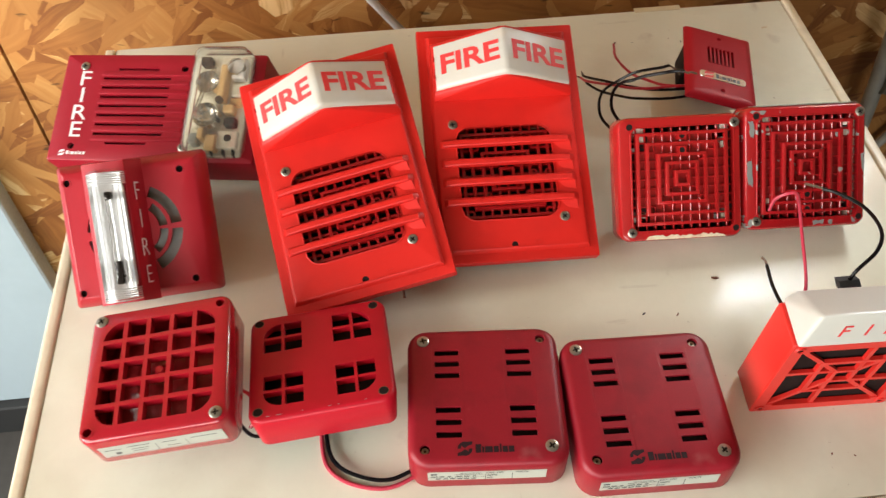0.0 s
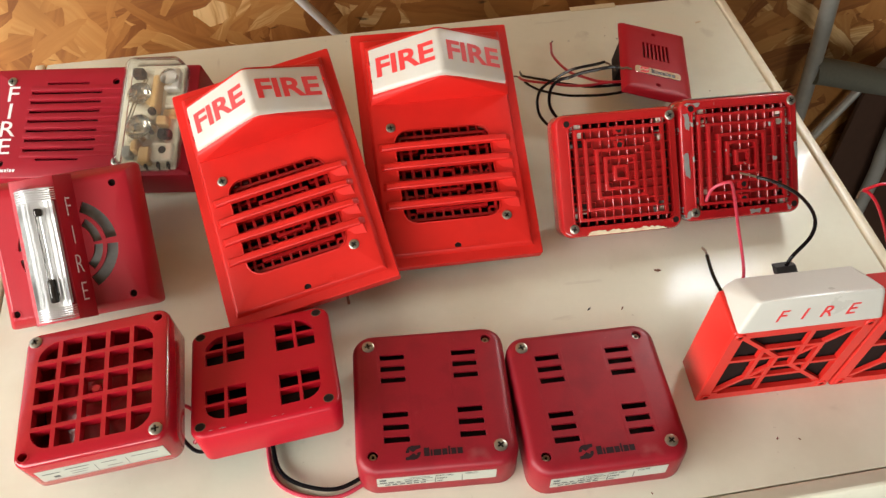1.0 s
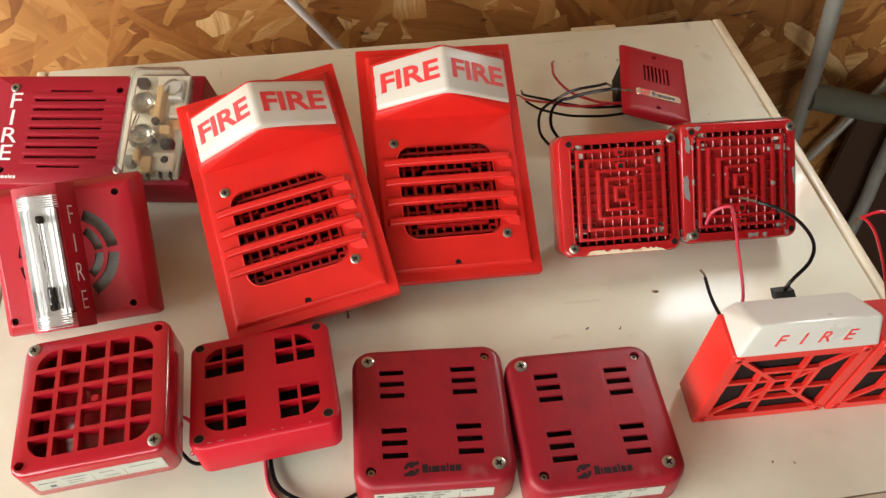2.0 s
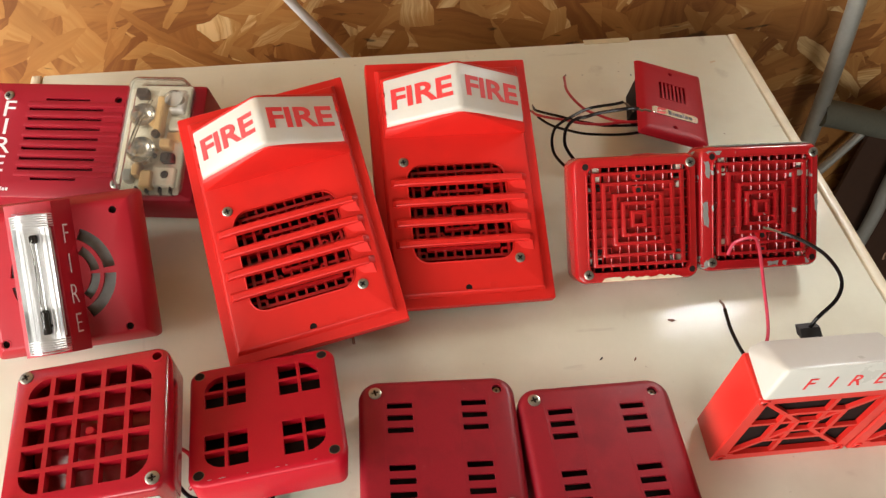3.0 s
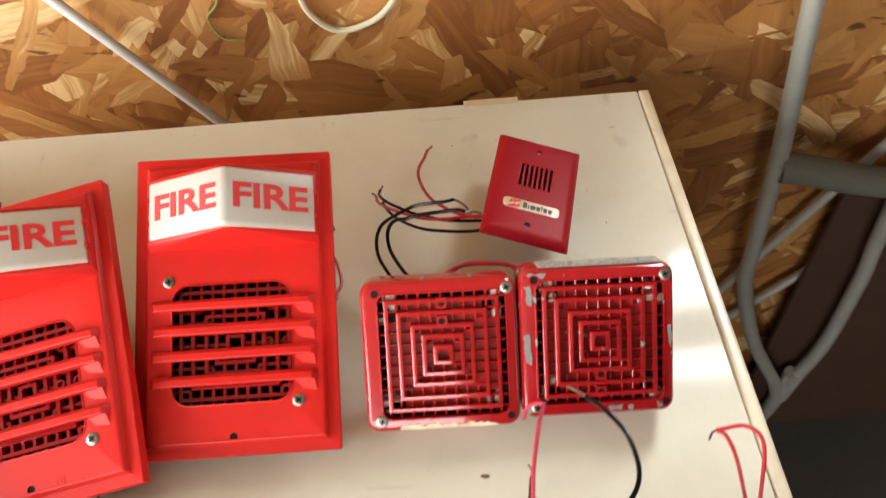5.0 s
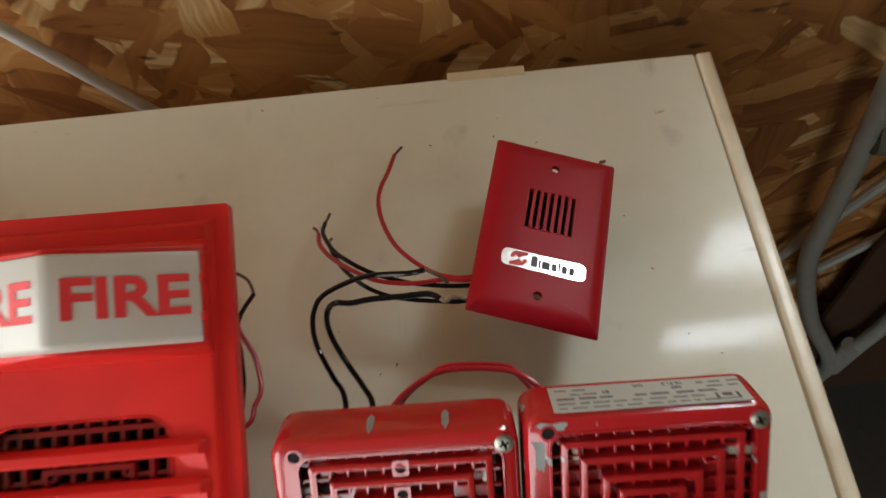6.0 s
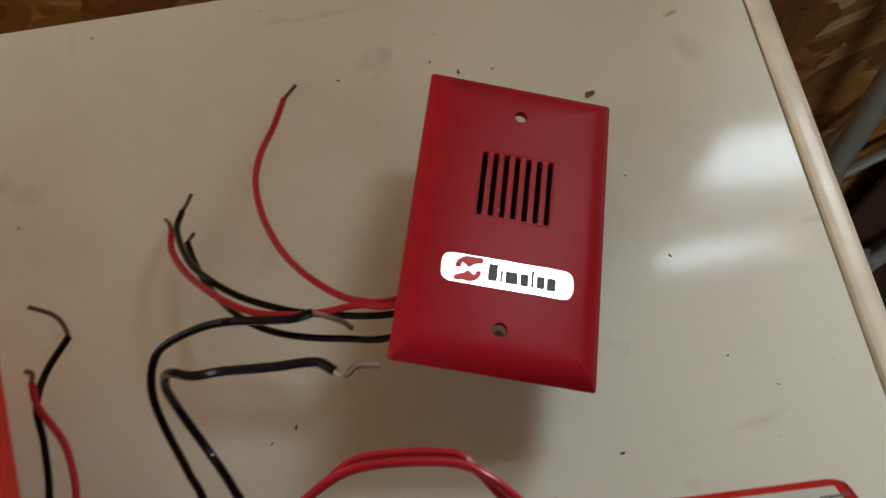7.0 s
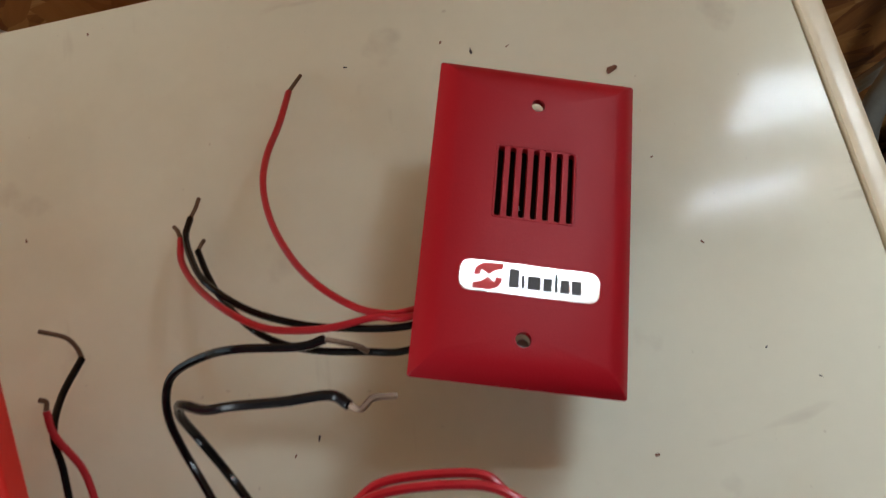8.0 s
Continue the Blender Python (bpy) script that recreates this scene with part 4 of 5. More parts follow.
shell(bm, box_outline(0.0510, 0.1020, 0.009, 0.0850, 0.0015, 6), [(0.0, 0.0004), (0.0004, 0.010), (0.0016, 0.0152), (0.0045, 0.0190), (0.009, 0.0205)])
dome = part("strobe_lens", bm, SMOKY, sa, "clear yellowed strobe lens")
dome.visible_shadow = False
strobe = new("strobe_base", mesh_of("strobe_base", block(bmesh.new(), 0.0605, 0.1095, -0.0485, 0.0515, 0.0004, 0.003, 0.001), BOARD))
strobe.parent = sa
rnd = random.Random(11)
for nm, mat, b in (("heat_shield", TAN, (0.085, 0.091, 0.002, 0.036, 0.003, 0.0145)), ("component", TAN, (0.091, 0.101, -0.010, -0.002, 0.003, 0.0120)), ("component", BOARD, (0.084, 0.094, 0.036, 0.044, 0.003, 0.0110)), ("component", TAN, (0.072, 0.078, -0.036, -0.026, 0.003, 0.0140)), ("component", TAN, (0.079, 0.089, -0.046, -0.031, 0.003, 0.0120)), ("circuit_card", BOARD, (0.088, 0.107, -0.043, -0.026, 0.003, 0.0085)), ("component", DARK, (0.093, 0.104, -0.022, -0.014, 0.003, 0.0105)), ("component", BARE, (0.064, 0.072, -0.040, -0.030, 0.003, 0.0120)), ("component", BOARD, (0.095, 0.108, 0.008, 0.020, 0.003, 0.0080)), ("reflector", MIRROR, (0.094, 0.107, 0.024, 0.044, 0.003, 0.0110)), ("component", DARK, (0.064, 0.074, 0.037, 0.045, 0.003, 0.0120)), ("component", BOARD, (0.064, 0.069, -0.024, -0.004, 0.003, 0.0085)), ("component", TAN, (0.094, 0.106, -0.002, 0.007, 0.003, 0.0060))):
    bm = bmesh.new()
    block(bm, *b, 0.0012)
    part(nm, bm, mat, strobe)
for x, y, r in ((0.0745, 0.018, 0.0115), (0.0775, -0.0140, 0.0125), (0.0985, 0.034, 0.0085)):
    bm = bmesh.new()
    shell(bm, lambda i: disc(x, y, r - i, 24), [(0.0, 0.003), (0.0, 0.009), (0.0008, 0.0145), (0.0016, 0.0130), (0.4 * r, 0.0085), (0.75 * r, 0.0065)])
    part("reflector", bm, CHROME, strobe, "bright reflector cup")
bm = bmesh.new()
tube(bm, [(0.068, -0.012, 0.0150), (0.074, 0.012, 0.0165), (0.080, 0.032, 0.0150)], 0.0018, 8)
part("flash_tube", bm, CLEAR, strobe, "glass flash tube")
for x, y, z in ((0.0875, 0.0010, 0.0150), (0.0985, -0.0335, 0.0090), (0.0975, -0.0180, 0.0110)):
    bm = bmesh.new()
    shell(bm, lambda i: disc(x, y, 0.0034 - i, 14), [(0, z - 0.004), (0, z), (0.0008, z + 0.0008)])
    part("capacitor", bm, DARK, strobe, "dark round capacitor")
for x in (0.0755, 0.0845, 0.0955, 0.1045):
    bm = bmesh.new()
    block(bm, x - 0.0008, x + 0.0008, -0.0490, -0.0440, 0.0, 0.008)
    part("pin", bm, DARK, strobe)

# ---- square horn with a tube strobe across it ----
st = thing("horn_strobe", pose(-0.6748, -0.3172, 0.0614, 41.2, -0.6, 3.5), "crimson square horn with a clear tube strobe lettered FIRE", "horn strobe")


def arc_slot(r0, r1, a0, a1, n=10):
    out = [(0.003 + r1 * math.cos(a0 + (a1 - a0) * k / n), r1 * math.sin(a0 + (a1 - a0) * k / n)) for k in range(n + 1)]
    return out + [(0.003 + r0 * math.cos(a1 - (a1 - a0) * k / n), r0 * math.sin(a1 - (a1 - a0) * k / n)) for k in range(n + 1)]


slots = []
for a0, a1 in ((0.07, 1.12), (-1.12, -0.07), (math.pi - 0.95, math.pi - 0.10), (math.pi + 0.10, math.pi + 0.95)):
    slots += [arc_slot(0.0285, 0.0370, a0, a1), arc_slot(0.0190, 0.0255, a0 * 0.8, a1 * 0.8) if abs(a0) < 1.5 else arc_slot(0.0215, 0.0245, a0, a1)]
bm = bmesh.new()
shell(bm, box_outline(0.1165, 0.1145, 0.003, 0.0043, 0.0015, 3), [(0.001, -0.0260), (0.0, -0.0245), (0.0, -0.0130), (0.0062, -0.0012), (0.0080, 0.0)], slots + [disc(x, y, 0.0028, 14) for x, y in corners], 0.003)
part("cover", bm, CRIMSON, st)
for x, y in corners:
    hole_shade(st, x, y, -0.003, 0.0030)
    sleeve(st, x, y, 0.0, 0.0028, CRIMSON)
bm = bmesh.new()
shell(bm, lambda i: disc(0.003, 0, 0.040 - i, 32), [(0, -0.012), (0.002, -0.009), (0.016, -0.0068), (0.024, -0.0045), (0.032, -0.0050)])
part("speaker_cone", bm, BARE, st, "grey speaker cone behind the slots")
bm = bmesh.new()
hull(bm, [(x, y, z) for y0, y1, x, z in ((-0.0560, 0.0560, -0.029, 0.0), (-0.0555, 0.0555, -0.0275, 0.012), (-0.0550, 0.0550, 0.0064, 0.0188), (-0.0560, 0.0560, 0.0152, 0.0), (-0.0550, 0.0550, 0.0030, 0.0192)) for y in (y0, y1)])
part("strobe_block", bm, CRIMSON, st)
slope = math.degrees(math.atan2(0.0188, 0.0088))
for ch, y in (("F", 0.0300), ("I", 0.0080), ("R", -0.0145), ("E", -0.0360)):
    bm = word(ch, 0.0212, -0.0003, 0.0001)
    bm.transform(Matrix.Diagonal((0.72, 1.0, 1.0, 1.0)))
    part("letter", bm, LETTER_WHITE, st, "thin white letter of the word FIRE", m=Matrix.Translation((0.0112, y, 0.0096)) @ pose(0, 0, 0, 0, slope, 0))
ends = []
bm = bmesh.new()
for y, f in ((-0.0535, 0.93), (-0.0520, 1.0), (0.0470, 1.0), (0.0485, 0.93)):
    ends.append([bm.verts.new((-0.0085 + f * 0.0150 * math.cos(a), y, 0.0130 + f * 0.0165 * max(0, math.sin(a)) - (0.002 if math.sin(a) < 0.01 else 0))) for a in [math.pi * k / 12 for k in range(13)]])
for a, b in zip(ends, ends[1:]):
    bridge(bm, a, b)
bm.faces.new(ends[0])
bm.faces.new(list(reversed(ends[-1])))
tube_lens = part("tube_lens", bm, CLEAR, st, "clear ribbed tube strobe lens")
tube_lens.visible_shadow = False
for k in range(12):
    y = (-0.0525 + 0.0017 * k) if k < 6 else (0.0375 + 0.0017 * (k - 6))
    bm = bmesh.new()
    tube(bm, [(-0.0085 + 0.0153 * math.cos(a), y, 0.0130 + 0.0168 * math.sin(a)) for a in [math.pi * (0.04 + 0.92 * j / 8) for j in range(9)]], 0.0005, 5, 2)
    part("lens_rib", bm, MIRROR, tube_lens)
# thin mirror tubes added for the bright refracted streaks along the lens
for a, r in ((0.55, 0.0005), (0.85, 0.0007), (1.10, 0.0004), (1.95, 0.0006), (2.25, 0.0004), (2.60, 0.0007)):
    bm = bmesh.new()
    x, z = -0.0085 + 0.0149 * math.cos(a), 0.0130 + 0.0164 * math.sin(a)
    tube(bm, [(x, -0.0420, z), (x + 0.0003, 0.0, z), (x, 0.0360, z)], r, 5, 2)
    part("lens_flute", bm, MIRROR, tube_lens)
bm = bmesh.new()
rings = []
for y in (-0.0515, 0.0465):
    rings.append([bm.verts.new((-0.0085 + x, y, 0.0165 + z)) for x, z in ((-0.0125, 0.0080), (-0.008, 0.0022), (0.0, 0.0), (0.008, 0.0022), (0.0125, 0.0080), (0.0125, 0.0070), (0.008, 0.0010), (0.0, -0.0012), (-0.008, 0.0010), (-0.0125, 0.0070))])
bridge(bm, *rings)
bm.faces.new(rings[0])
bm.faces.new(list(reversed(rings[1])))
part("reflector", bm, MIRROR, st, "bright metal reflector trough")
bm = bmesh.new()
tube(bm, [(-0.0085, -0.036, 0.0225), (-0.0080, 0.0, 0.0230), (-0.0085, 0.030, 0.0225)], 0.0020, 8, 4)
part("flash_tube", bm, CLEAR, st, "glass flash tube")
for y0, y1 in ((-0.040, -0.022), (0.026, 0.032)):
    bm = bmesh.new()
    block(bm, -0.0107, -0.0060, y0, y1, 0.0180, 0.0240, 0.001)
    part("electrode", bm, DARK, st, "dark electrode")
bm = bmesh.new()
block(bm, -0.035, 0.035, -0.030, 0.050, -0.0720, -0.0240)
part("back_box", bm, DARK, st, "dark back box")

# ---- single-gang mini horn ----
gp = thing("mini_horn", pose(-0.1377, -0.1494, 0.0365, -3.3, 10.5, -16.4), "dark red single-gang mini horn with silver label", "mini horn")
slots = [rrect(0.0021, 0.0255, 0.0008, 2, -0.0115 + 0.0040 * k, 0.0110) for k in range(7)]
bm = bmesh.new()
shell(bm, box_outline(0.0700, 0.1145, 0.0010, 0, 0, 3), [(0.0010, -0.0015), (0.0, 0.0), (0.0016, 0.0024), (0.0042, 0.0046), (0.0080, 0.0058)], slots + [disc(0.0, 0.0412, 0.0024, 14), disc(0.0, -0.0428, 0.0026, 14)], 0.003)
part("plate", bm, DEEP_RED, gp)
bm = bmesh.new()
shell(bm, box_outline(0.0285, 0.0278, 0.0015, 0.0005, 0.0110), [(0, 0.0052), (0.0005, 0.0061)], [rrect(0.0270, 0.0263, 0.0012, 5, 0.0005, 0.0110)], 0.001)
part("grille_rim", bm, DEEP_RED, gp)
# small near-black sheet paints the shade below the slots
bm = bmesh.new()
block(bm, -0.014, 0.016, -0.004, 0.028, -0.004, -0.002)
part("cavity", bm, DARK, gp, "near-black sheet for the shade behind the slots")
for x, y in ((-0.0035, 0.0040), (-0.0008, 0.0030)):
    bm = bmesh.new()
    block(bm, x - 0.0007, x + 0.0007, y - 0.0012, y + 0.0012, -0.002, 0.000, 0.0003)
    part("solder_point", bm, MIRROR, gp)
# discs filling the two holes, coloured as light showing through
for y, mat in ((0.0412, TABLE), (-0.0428, BARE)):
    bm = bmesh.new()
    prism(bm, disc(0.0006, y - 0.0004, 0.0021, 12), -0.0006, 0.0004)
    part("mounting_hole", bm, mat, gp, "disc in the mounting hole, coloured as light showing through")
lab = bmesh.new()
shell(lab, box_outline(0.0460, 0.0108, 0.0036, 0.0007, -0.0234, 5), [(0, 0.0058), (0.0002, 0.0063)])
plate = part("name_label", lab, SILVER, gp, "silver foil name label with rounded ends")
emblem(plate, LETTER_RED, -0.0128, -0.0233, 0.0094, 0.0063)
bars(plate, "print_bar", BLACK_PRINT, -0.0060, -0.0263, (0.0032, 0.0010, 0.0042, 0.0028, 0.0010, 0.0028, 0.0030), 0.0062, 0.0063, 0.0009, "black printed bar")
bm = bmesh.new()
block(bm, -0.0315, 0.0225, -0.004, 0.038, -0.0310, 0.0)
part("back_box", bm, DARK, gp, "dark back box")

# ---- two standing horns, one with a lens on top ----


def web_horn(m, label):
    ob = thing("web_horn", m, label, "horn", "standing web-grille horns")
    # local: x across, y up the face, z out of the face; face 0.104 square, its base at y = 0
    S = 0.052
    bm = bmesh.new()
    cs = [(x, S + y) for x, y in ((-0.0455, 0.0455), (0.0455, 0.0455), (0.0455, -0.0455), (-0.0455, -0.0455))]
    cut = 0.008
    open_ = [(-0.0455 + cut, S - 0.0425), (0.0455 - cut, S - 0.0425), (0.0455 - cut, S - 0.0400), (0.0425, S - 0.0400), (0.0425, S + 0.0400), (0.0455 - cut, S + 0.0400), (0.0455 - cut, S + 0.0425), (-0.0455 + cut, S + 0.0425), (-0.0455 + cut, S + 0.0400), (-0.0425, S + 0.0400), (-0.0425, S - 0.0400), (-0.0455 + cut, S - 0.0400)]
    shell(bm, box_outline(0.104, 0.104, 0.002, 0, S, 3), [(0.001, -0.034), (0.0, -0.033), (0.0, -0.0010), (0.0010, 0.0)], [open_], 0.004)
    part("housing", bm, ORANGE_RED, ob)
    # near-black sheet right behind the web, in place of shade in its cells
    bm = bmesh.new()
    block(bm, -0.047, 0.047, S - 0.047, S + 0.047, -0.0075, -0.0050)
    part("cavity", bm, DARK, ob, "near-black sheet standing in for inner shade")
    for half, w in ((0.0075, 0.0032), (0.0215, 0.0036)):
        bm = bmesh.new()
        shell(bm, box_outline(2 * half + w, 2 * half + w, 0.0006, 0, S, 2), [(0, -0.0034), (0.0003, -0.0004)], [rrect(2 * half - w, 2 * half - w, 0.0005, 2, 0, S)], 0.0030)
        part("web_ring", bm, ORANGE_RED, ob)
    for k in range(4):
        bm = bmesh.new()
        hull(bm, [(x, y, z) for x in (-0.0017, 0.0017) for y in (0.0105, 0.0590) for z in (-0.0034, -0.0006)])
        part("spoke", bm, ORANGE_RED, ob, m=pose(0, S, 0, 0, 0, 45 + 90 * k))
        bm = bmesh.new()
        hull(bm, [(x, y, z) for x in (-0.0017, 0.0017) for y in (0.0078, 0.0435) for z in (-0.0034, -0.0006)])
        part("spoke", bm, ORANGE_RED, ob, m=pose(0, S, 0, 0, 0, 90 * k) @ Matrix.Translation((0.0078, 0, 0)))
        x, y = cs[k]
        bm = bmesh.new()
        shell(bm, lambda i: disc(x, y, 0.0042 - i, 14), [(0, -0.001), (0.0006, 0.0010)], [disc(x, y, 0.0022, 10)], 0.002)
        part("corner_boss", bm, ORANGE_RED, ob)
        hole_shade(ob, x, y, 0.0002, 0.0022)
    return ob


fa = web_horn(pose(-0.1630, -0.4995, 0.0, 94.5, 0, -2.0), "orange-red horn standing on edge, white lens lettered FIRE on top")
fb = web_horn(pose(-0.0570, -0.5040, 0.0, 94.0, 0, -2.5), "orange-red horn standing on edge, web-shaped grille")
bm = bmesh.new()
LB = 0.1042
lens_pts = []
for sx in (-1, 1):
    lens_pts += [(sx * 0.0505, LB, 0.0018), (sx * 0.0425, LB + 0.0305, -0.0045), (sx * 0.0405, LB + 0.0080, -0.0375), (sx * 0.0490, LB, -0.0370)]
hull(bm, lens_pts)
bmesh.ops.dissolve_limit(bm, angle_limit=0.02, verts=bm.verts, edges=bm.edges)
bmesh.ops.bevel(bm, geom=list(bm.edges), offset=0.0028, segments=4, affect="EDGES", profile=0.6)
lens = part("lens", bm, MILK_LENS, fa, "milky white wedge lens with thin red FIRE")
lean = -math.degrees(math.atan2(0.0063, 0.0305))
for ch, x in (("F", -0.0225), ("I", -0.0070), ("R", 0.0085), ("E", 0.0255)):
    bm = word(ch, 0.0148, 0.00005, 0.0001, 0.25)
    part("letter", bm, LETTER_RED, lens, "thin slanted red letter of the word FIRE", m=Matrix.Translation((x - 0.002, LB + 0.0140, -0.0008)) @ pose(0, 0, 0, lean, 0, 0))

# ---- wires ----
R = 0.0013
wire(gp, [(-0.1600, -0.1680, 0.0340), (-0.1828, -0.1722, 0.0386), (-0.1930, -0.1706, 0.0386), (-0.2015, -0.1657, 0.0372), (-0.2111, -0.1567, 0.0358), (-0.2196, -0.1441, 0.0320), (-0.2257, -0.1283, 0.0300), (-0.2279, -0.1122, 0.0268), (-0.2263, -0.0973, 0.0215), (-0.2216, -0.0806, 0.0135), (-0.2174, -0.0639, 0.0072)], R, WIRE_RED, "red insulated lead with stripped end", None, [(-0.2174, -0.0639, 0.0072), (-0.2150, -0.0590, 0.0045), (-0.2126, -0.0544, 0.0020)])
wire(gp, [(-0.1600, -0.1730, 0.0350), (-0.1837, -0.1771, 0.0386), (-0.2079, -0.1719, 0.0358), (-0.2215, -0.1674, 0.0358), (-0.2356, -0.1599, 0.0343), (-0.2474, -0.1497, 0.0315), (-0.2554, -0.1389, 0.0262), (-0.2620, -0.1213, 0.0158), (-0.2614, -0.1109, 0.0105)], R, WIRE_BLACK, "black insulated lead with stripped end", None, [(-0.2614, -0.1109, 0.0105), (-0.2604, -0.1060, 0.0070), (-0.2593, -0.1006, 0.0044)])
wire(gp, [(-0.1600, -0.1700, 0.0360), (-0.1829, -0.1747, 0.0405), (-0.1935, -0.1719, 0.0385), (-0.2076, -0.1723, 0.0382), (-0.2199, -0.1709, 0.0378), (-0.2319, -0.1670, 0.0368), (-0.2444, -0.1576, 0.0335), (-0.2560, -0.1445, 0.0262), (-0.2634, -0.1310, 0.0185), (-0.2650, -0.1198, 0.0130)], R, WIRE_RED, "red insulated lead with stripped end", None, [(-0.2650, -0.1198, 0.0130), (-0.2665, -0.1155, 0.0110), (-0.2685, -0.1125, 0.0090)])
wire(gp, [(-0.1620, -0.1800, 0.0340), (-0.1853, -0.1841, 0.0350), (-0.1996, -0.1810, 0.0318), (-0.2153, -0.1771, 0.0300), (-0.2281, -0.1714, 0.0272), (-0.2391, -0.1628, 0.0240), (-0.2502, -0.1481, 0.0175), (-0.2563, -0.1352, 0.0130), (-0.2599, -0.1245, 0.0098)], R, WIRE_BLACK, "black insulated lead with stripped end", None, [(-0.2599, -0.1245, 0.0098), (-0.2594, -0.1215, 0.0075), (-0.2585, -0.1191, 0.0058)])
wire(qa, [(-0.2500, -0.2600, 0.0380), (-0.2510, -0.2306, 0.0330), (-0.2570, -0.2170, 0.0300), (-0.2640, -0.2010, 0.0310), (-0.2656, -0.1915, 0.0370), (-0.2635, -0.1838, 0.0430), (-0.2582, -0.1790, 0.0480), (-0.2453, -0.1783, 0.0572), (-0.2319, -0.1809, 0.0672), (-0.2120, -0.1858, 0.0743), (-0.2042, -0.1855, 0.0757)], 0.0014, WIRE_BLACK, "black insulated lead, end lifted off the table", None, [(-0.2042, -0.1855, 0.0757), (-0.2000, -0.1868, 0.0735), (-0.1960, -0.1880, 0.0700), (-0.1939, -0.1895, 0.0672)])
wire(qa, [(-0.2380, -0.2600, 0.0400), (-0.2369, -0.2369, 0.0360), (-0.2416, -0.2251, 0.0340), (-0.2489, -0.2120, 0.0340), (-0.2553, -0.1998, 0.0400), (-0.2562, -0.1945, 0.0510), (-0.2535, -0.1925, 0.0600), (-0.2485, -0.1945, 0.0680), (-0.2413, -0.1978, 0.0725), (-0.2314, -0.1993, 0.0772), (-0.2163, -0.2017, 0.0814), (-0.2036, -0.2029, 0.0835), (-0.1984, -0.2069, 0.0857)], 0.0015, WIRE_BLACK, "black insulated lead, sharply bent and lifted", None, [(-0.1984, -0.2069, 0.0857), (-0.1955, -0.2085, 0.0850), (-0.1920, -0.2060, 0.0835), (-0.1860, -0.2062, 0.0814)])
for dz, dx in ((0.0, 0.0), (-0.0035, 0.004)):
    wire(qa, [(-0.2330 + dx, -0.2600, 0.046 + dz), (-0.226 + dx, -0.244 - dz, 0.050 + dz), (-0.211 + dx, -0.232 - dz, 0.050 + dz), (-0.196, -0.228 - dz, 0.050 + dz), (-0.171, -0.231 - dz, 0.050 + dz), (-0.159 - dx, -0.238 - dz, 0.050 + dz), (-0.149 - dx, -0.249, 0.046 + dz)], 0.0015, WIRE_RED, "red lead looped to the neighbouring horn")
wire(p2, [(-0.3400, -0.2350, 0.0250), (-0.3080, -0.2390, 0.0300), (-0.3030, -0.2200, 0.0300), (-0.3040, -0.2010, 0.0320), (-0.3060, -0.1880, 0.0340), (-0.3050, -0.1750, 0.0300), (-0.3000, -0.1610, 0.0240)], R, WIRE_BLACK, "black insulated lead with stripped end", None, [(-0.3000, -0.1610, 0.0240), (-0.3010, -0.1570, 0.0260), (-0.3030, -0.1540, 0.0300), (-0.3090, -0.1520, 0.0360)])
wire(p2, [(-0.3400, -0.2400, 0.0250), (-0.3030, -0.2390, 0.0300), (-0.2970, -0.2280, 0.0300), (-0.2940, -0.2190, 0.0300), (-0.2970, -0.2020, 0.0320), (-0.3040, -0.1890, 0.0370), (-0.3050, -0.1810, 0.0400)], R, WIRE_RED, "red insulated lead with stripped end", None, [(-0.3050, -0.1810, 0.0400), (-0.3050, -0.1780, 0.0400), (-0.3070, -0.1770, 0.0410)])
wire(p1, [(-0.4650, -0.3400, 0.015), (-0.4640, -0.3550, 0.008), (-0.4635, -0.3640, 0.0015)], 0.0011, CRUMB, "short frayed brown lead end")
wire(fw, [(-0.5300, -0.4600, 0.010), (-0.530, -0.487, 0.0045), (-0.525, -0.505, 0.004), (-0.510, -0.517, 0.004), (-0.487, -0.523, 0.004), (-0.462, -0.515, 0.005)], 0.0016, WIRE_BLACK, "black lead running to the next horn")
wire(fw, [(-0.5330, -0.4600, 0.008), (-0.534, -0.487, 0.002), (-0.530, -0.508, 0.0016), (-0.514, -0.522, 0.0016), (-0.488, -0.528, 0.0016), (-0.462, -0.519, 0.002)], 0.0016, WIRE_PINK, "red lead running to the next horn")
wire(gr, [(-0.6000, -0.4600, 0.012), (-0.5850, -0.4780, 0.006), (-0.5700, -0.4760, 0.006), (-0.5560, -0.4600, 0.006)], 0.0015, WIRE_BLACK, "black lead between two horns")
wire(gr, [(-0.6000, -0.4400, 0.014), (-0.5850, -0.4520, 0.020), (-0.5800, -0.4650, 0.014), (-0.5860, -0.4720, 0.006)], 0.0014, WIRE_RED, "dark red lead between two horns")
wire(fa, [(-0.1860, -0.4580, 0.075), (-0.1870, -0.4560, 0.100), (-0.1840, -0.4250, 0.1180), (-0.1760, -0.3950, 0.1200), (-0.1700, -0.3780, 0.1080), (-0.1770, -0.3720, 0.0960), (-0.1800, -0.3740, 0.0850)], 0.0012, WIRE_PINK, "faded red lead standing up in an arc")
wire(fa, [(-0.1500, -0.4500, 0.075), (-0.1480, -0.4480, 0.0970), (-0.1330, -0.4400, 0.1100), (-0.1265, -0.4270, 0.1160), (-0.1280, -0.4050, 0.1150), (-0.1370, -0.3850, 0.1100), (-0.1440, -0.3740, 0.1050)], 0.0014, WIRE_BLACK, "black lead standing up in an arc", None, [(-0.1440, -0.3740, 0.1050), (-0.1480, -0.3690, 0.1030), (-0.1530, -0.3640, 0.1010)])
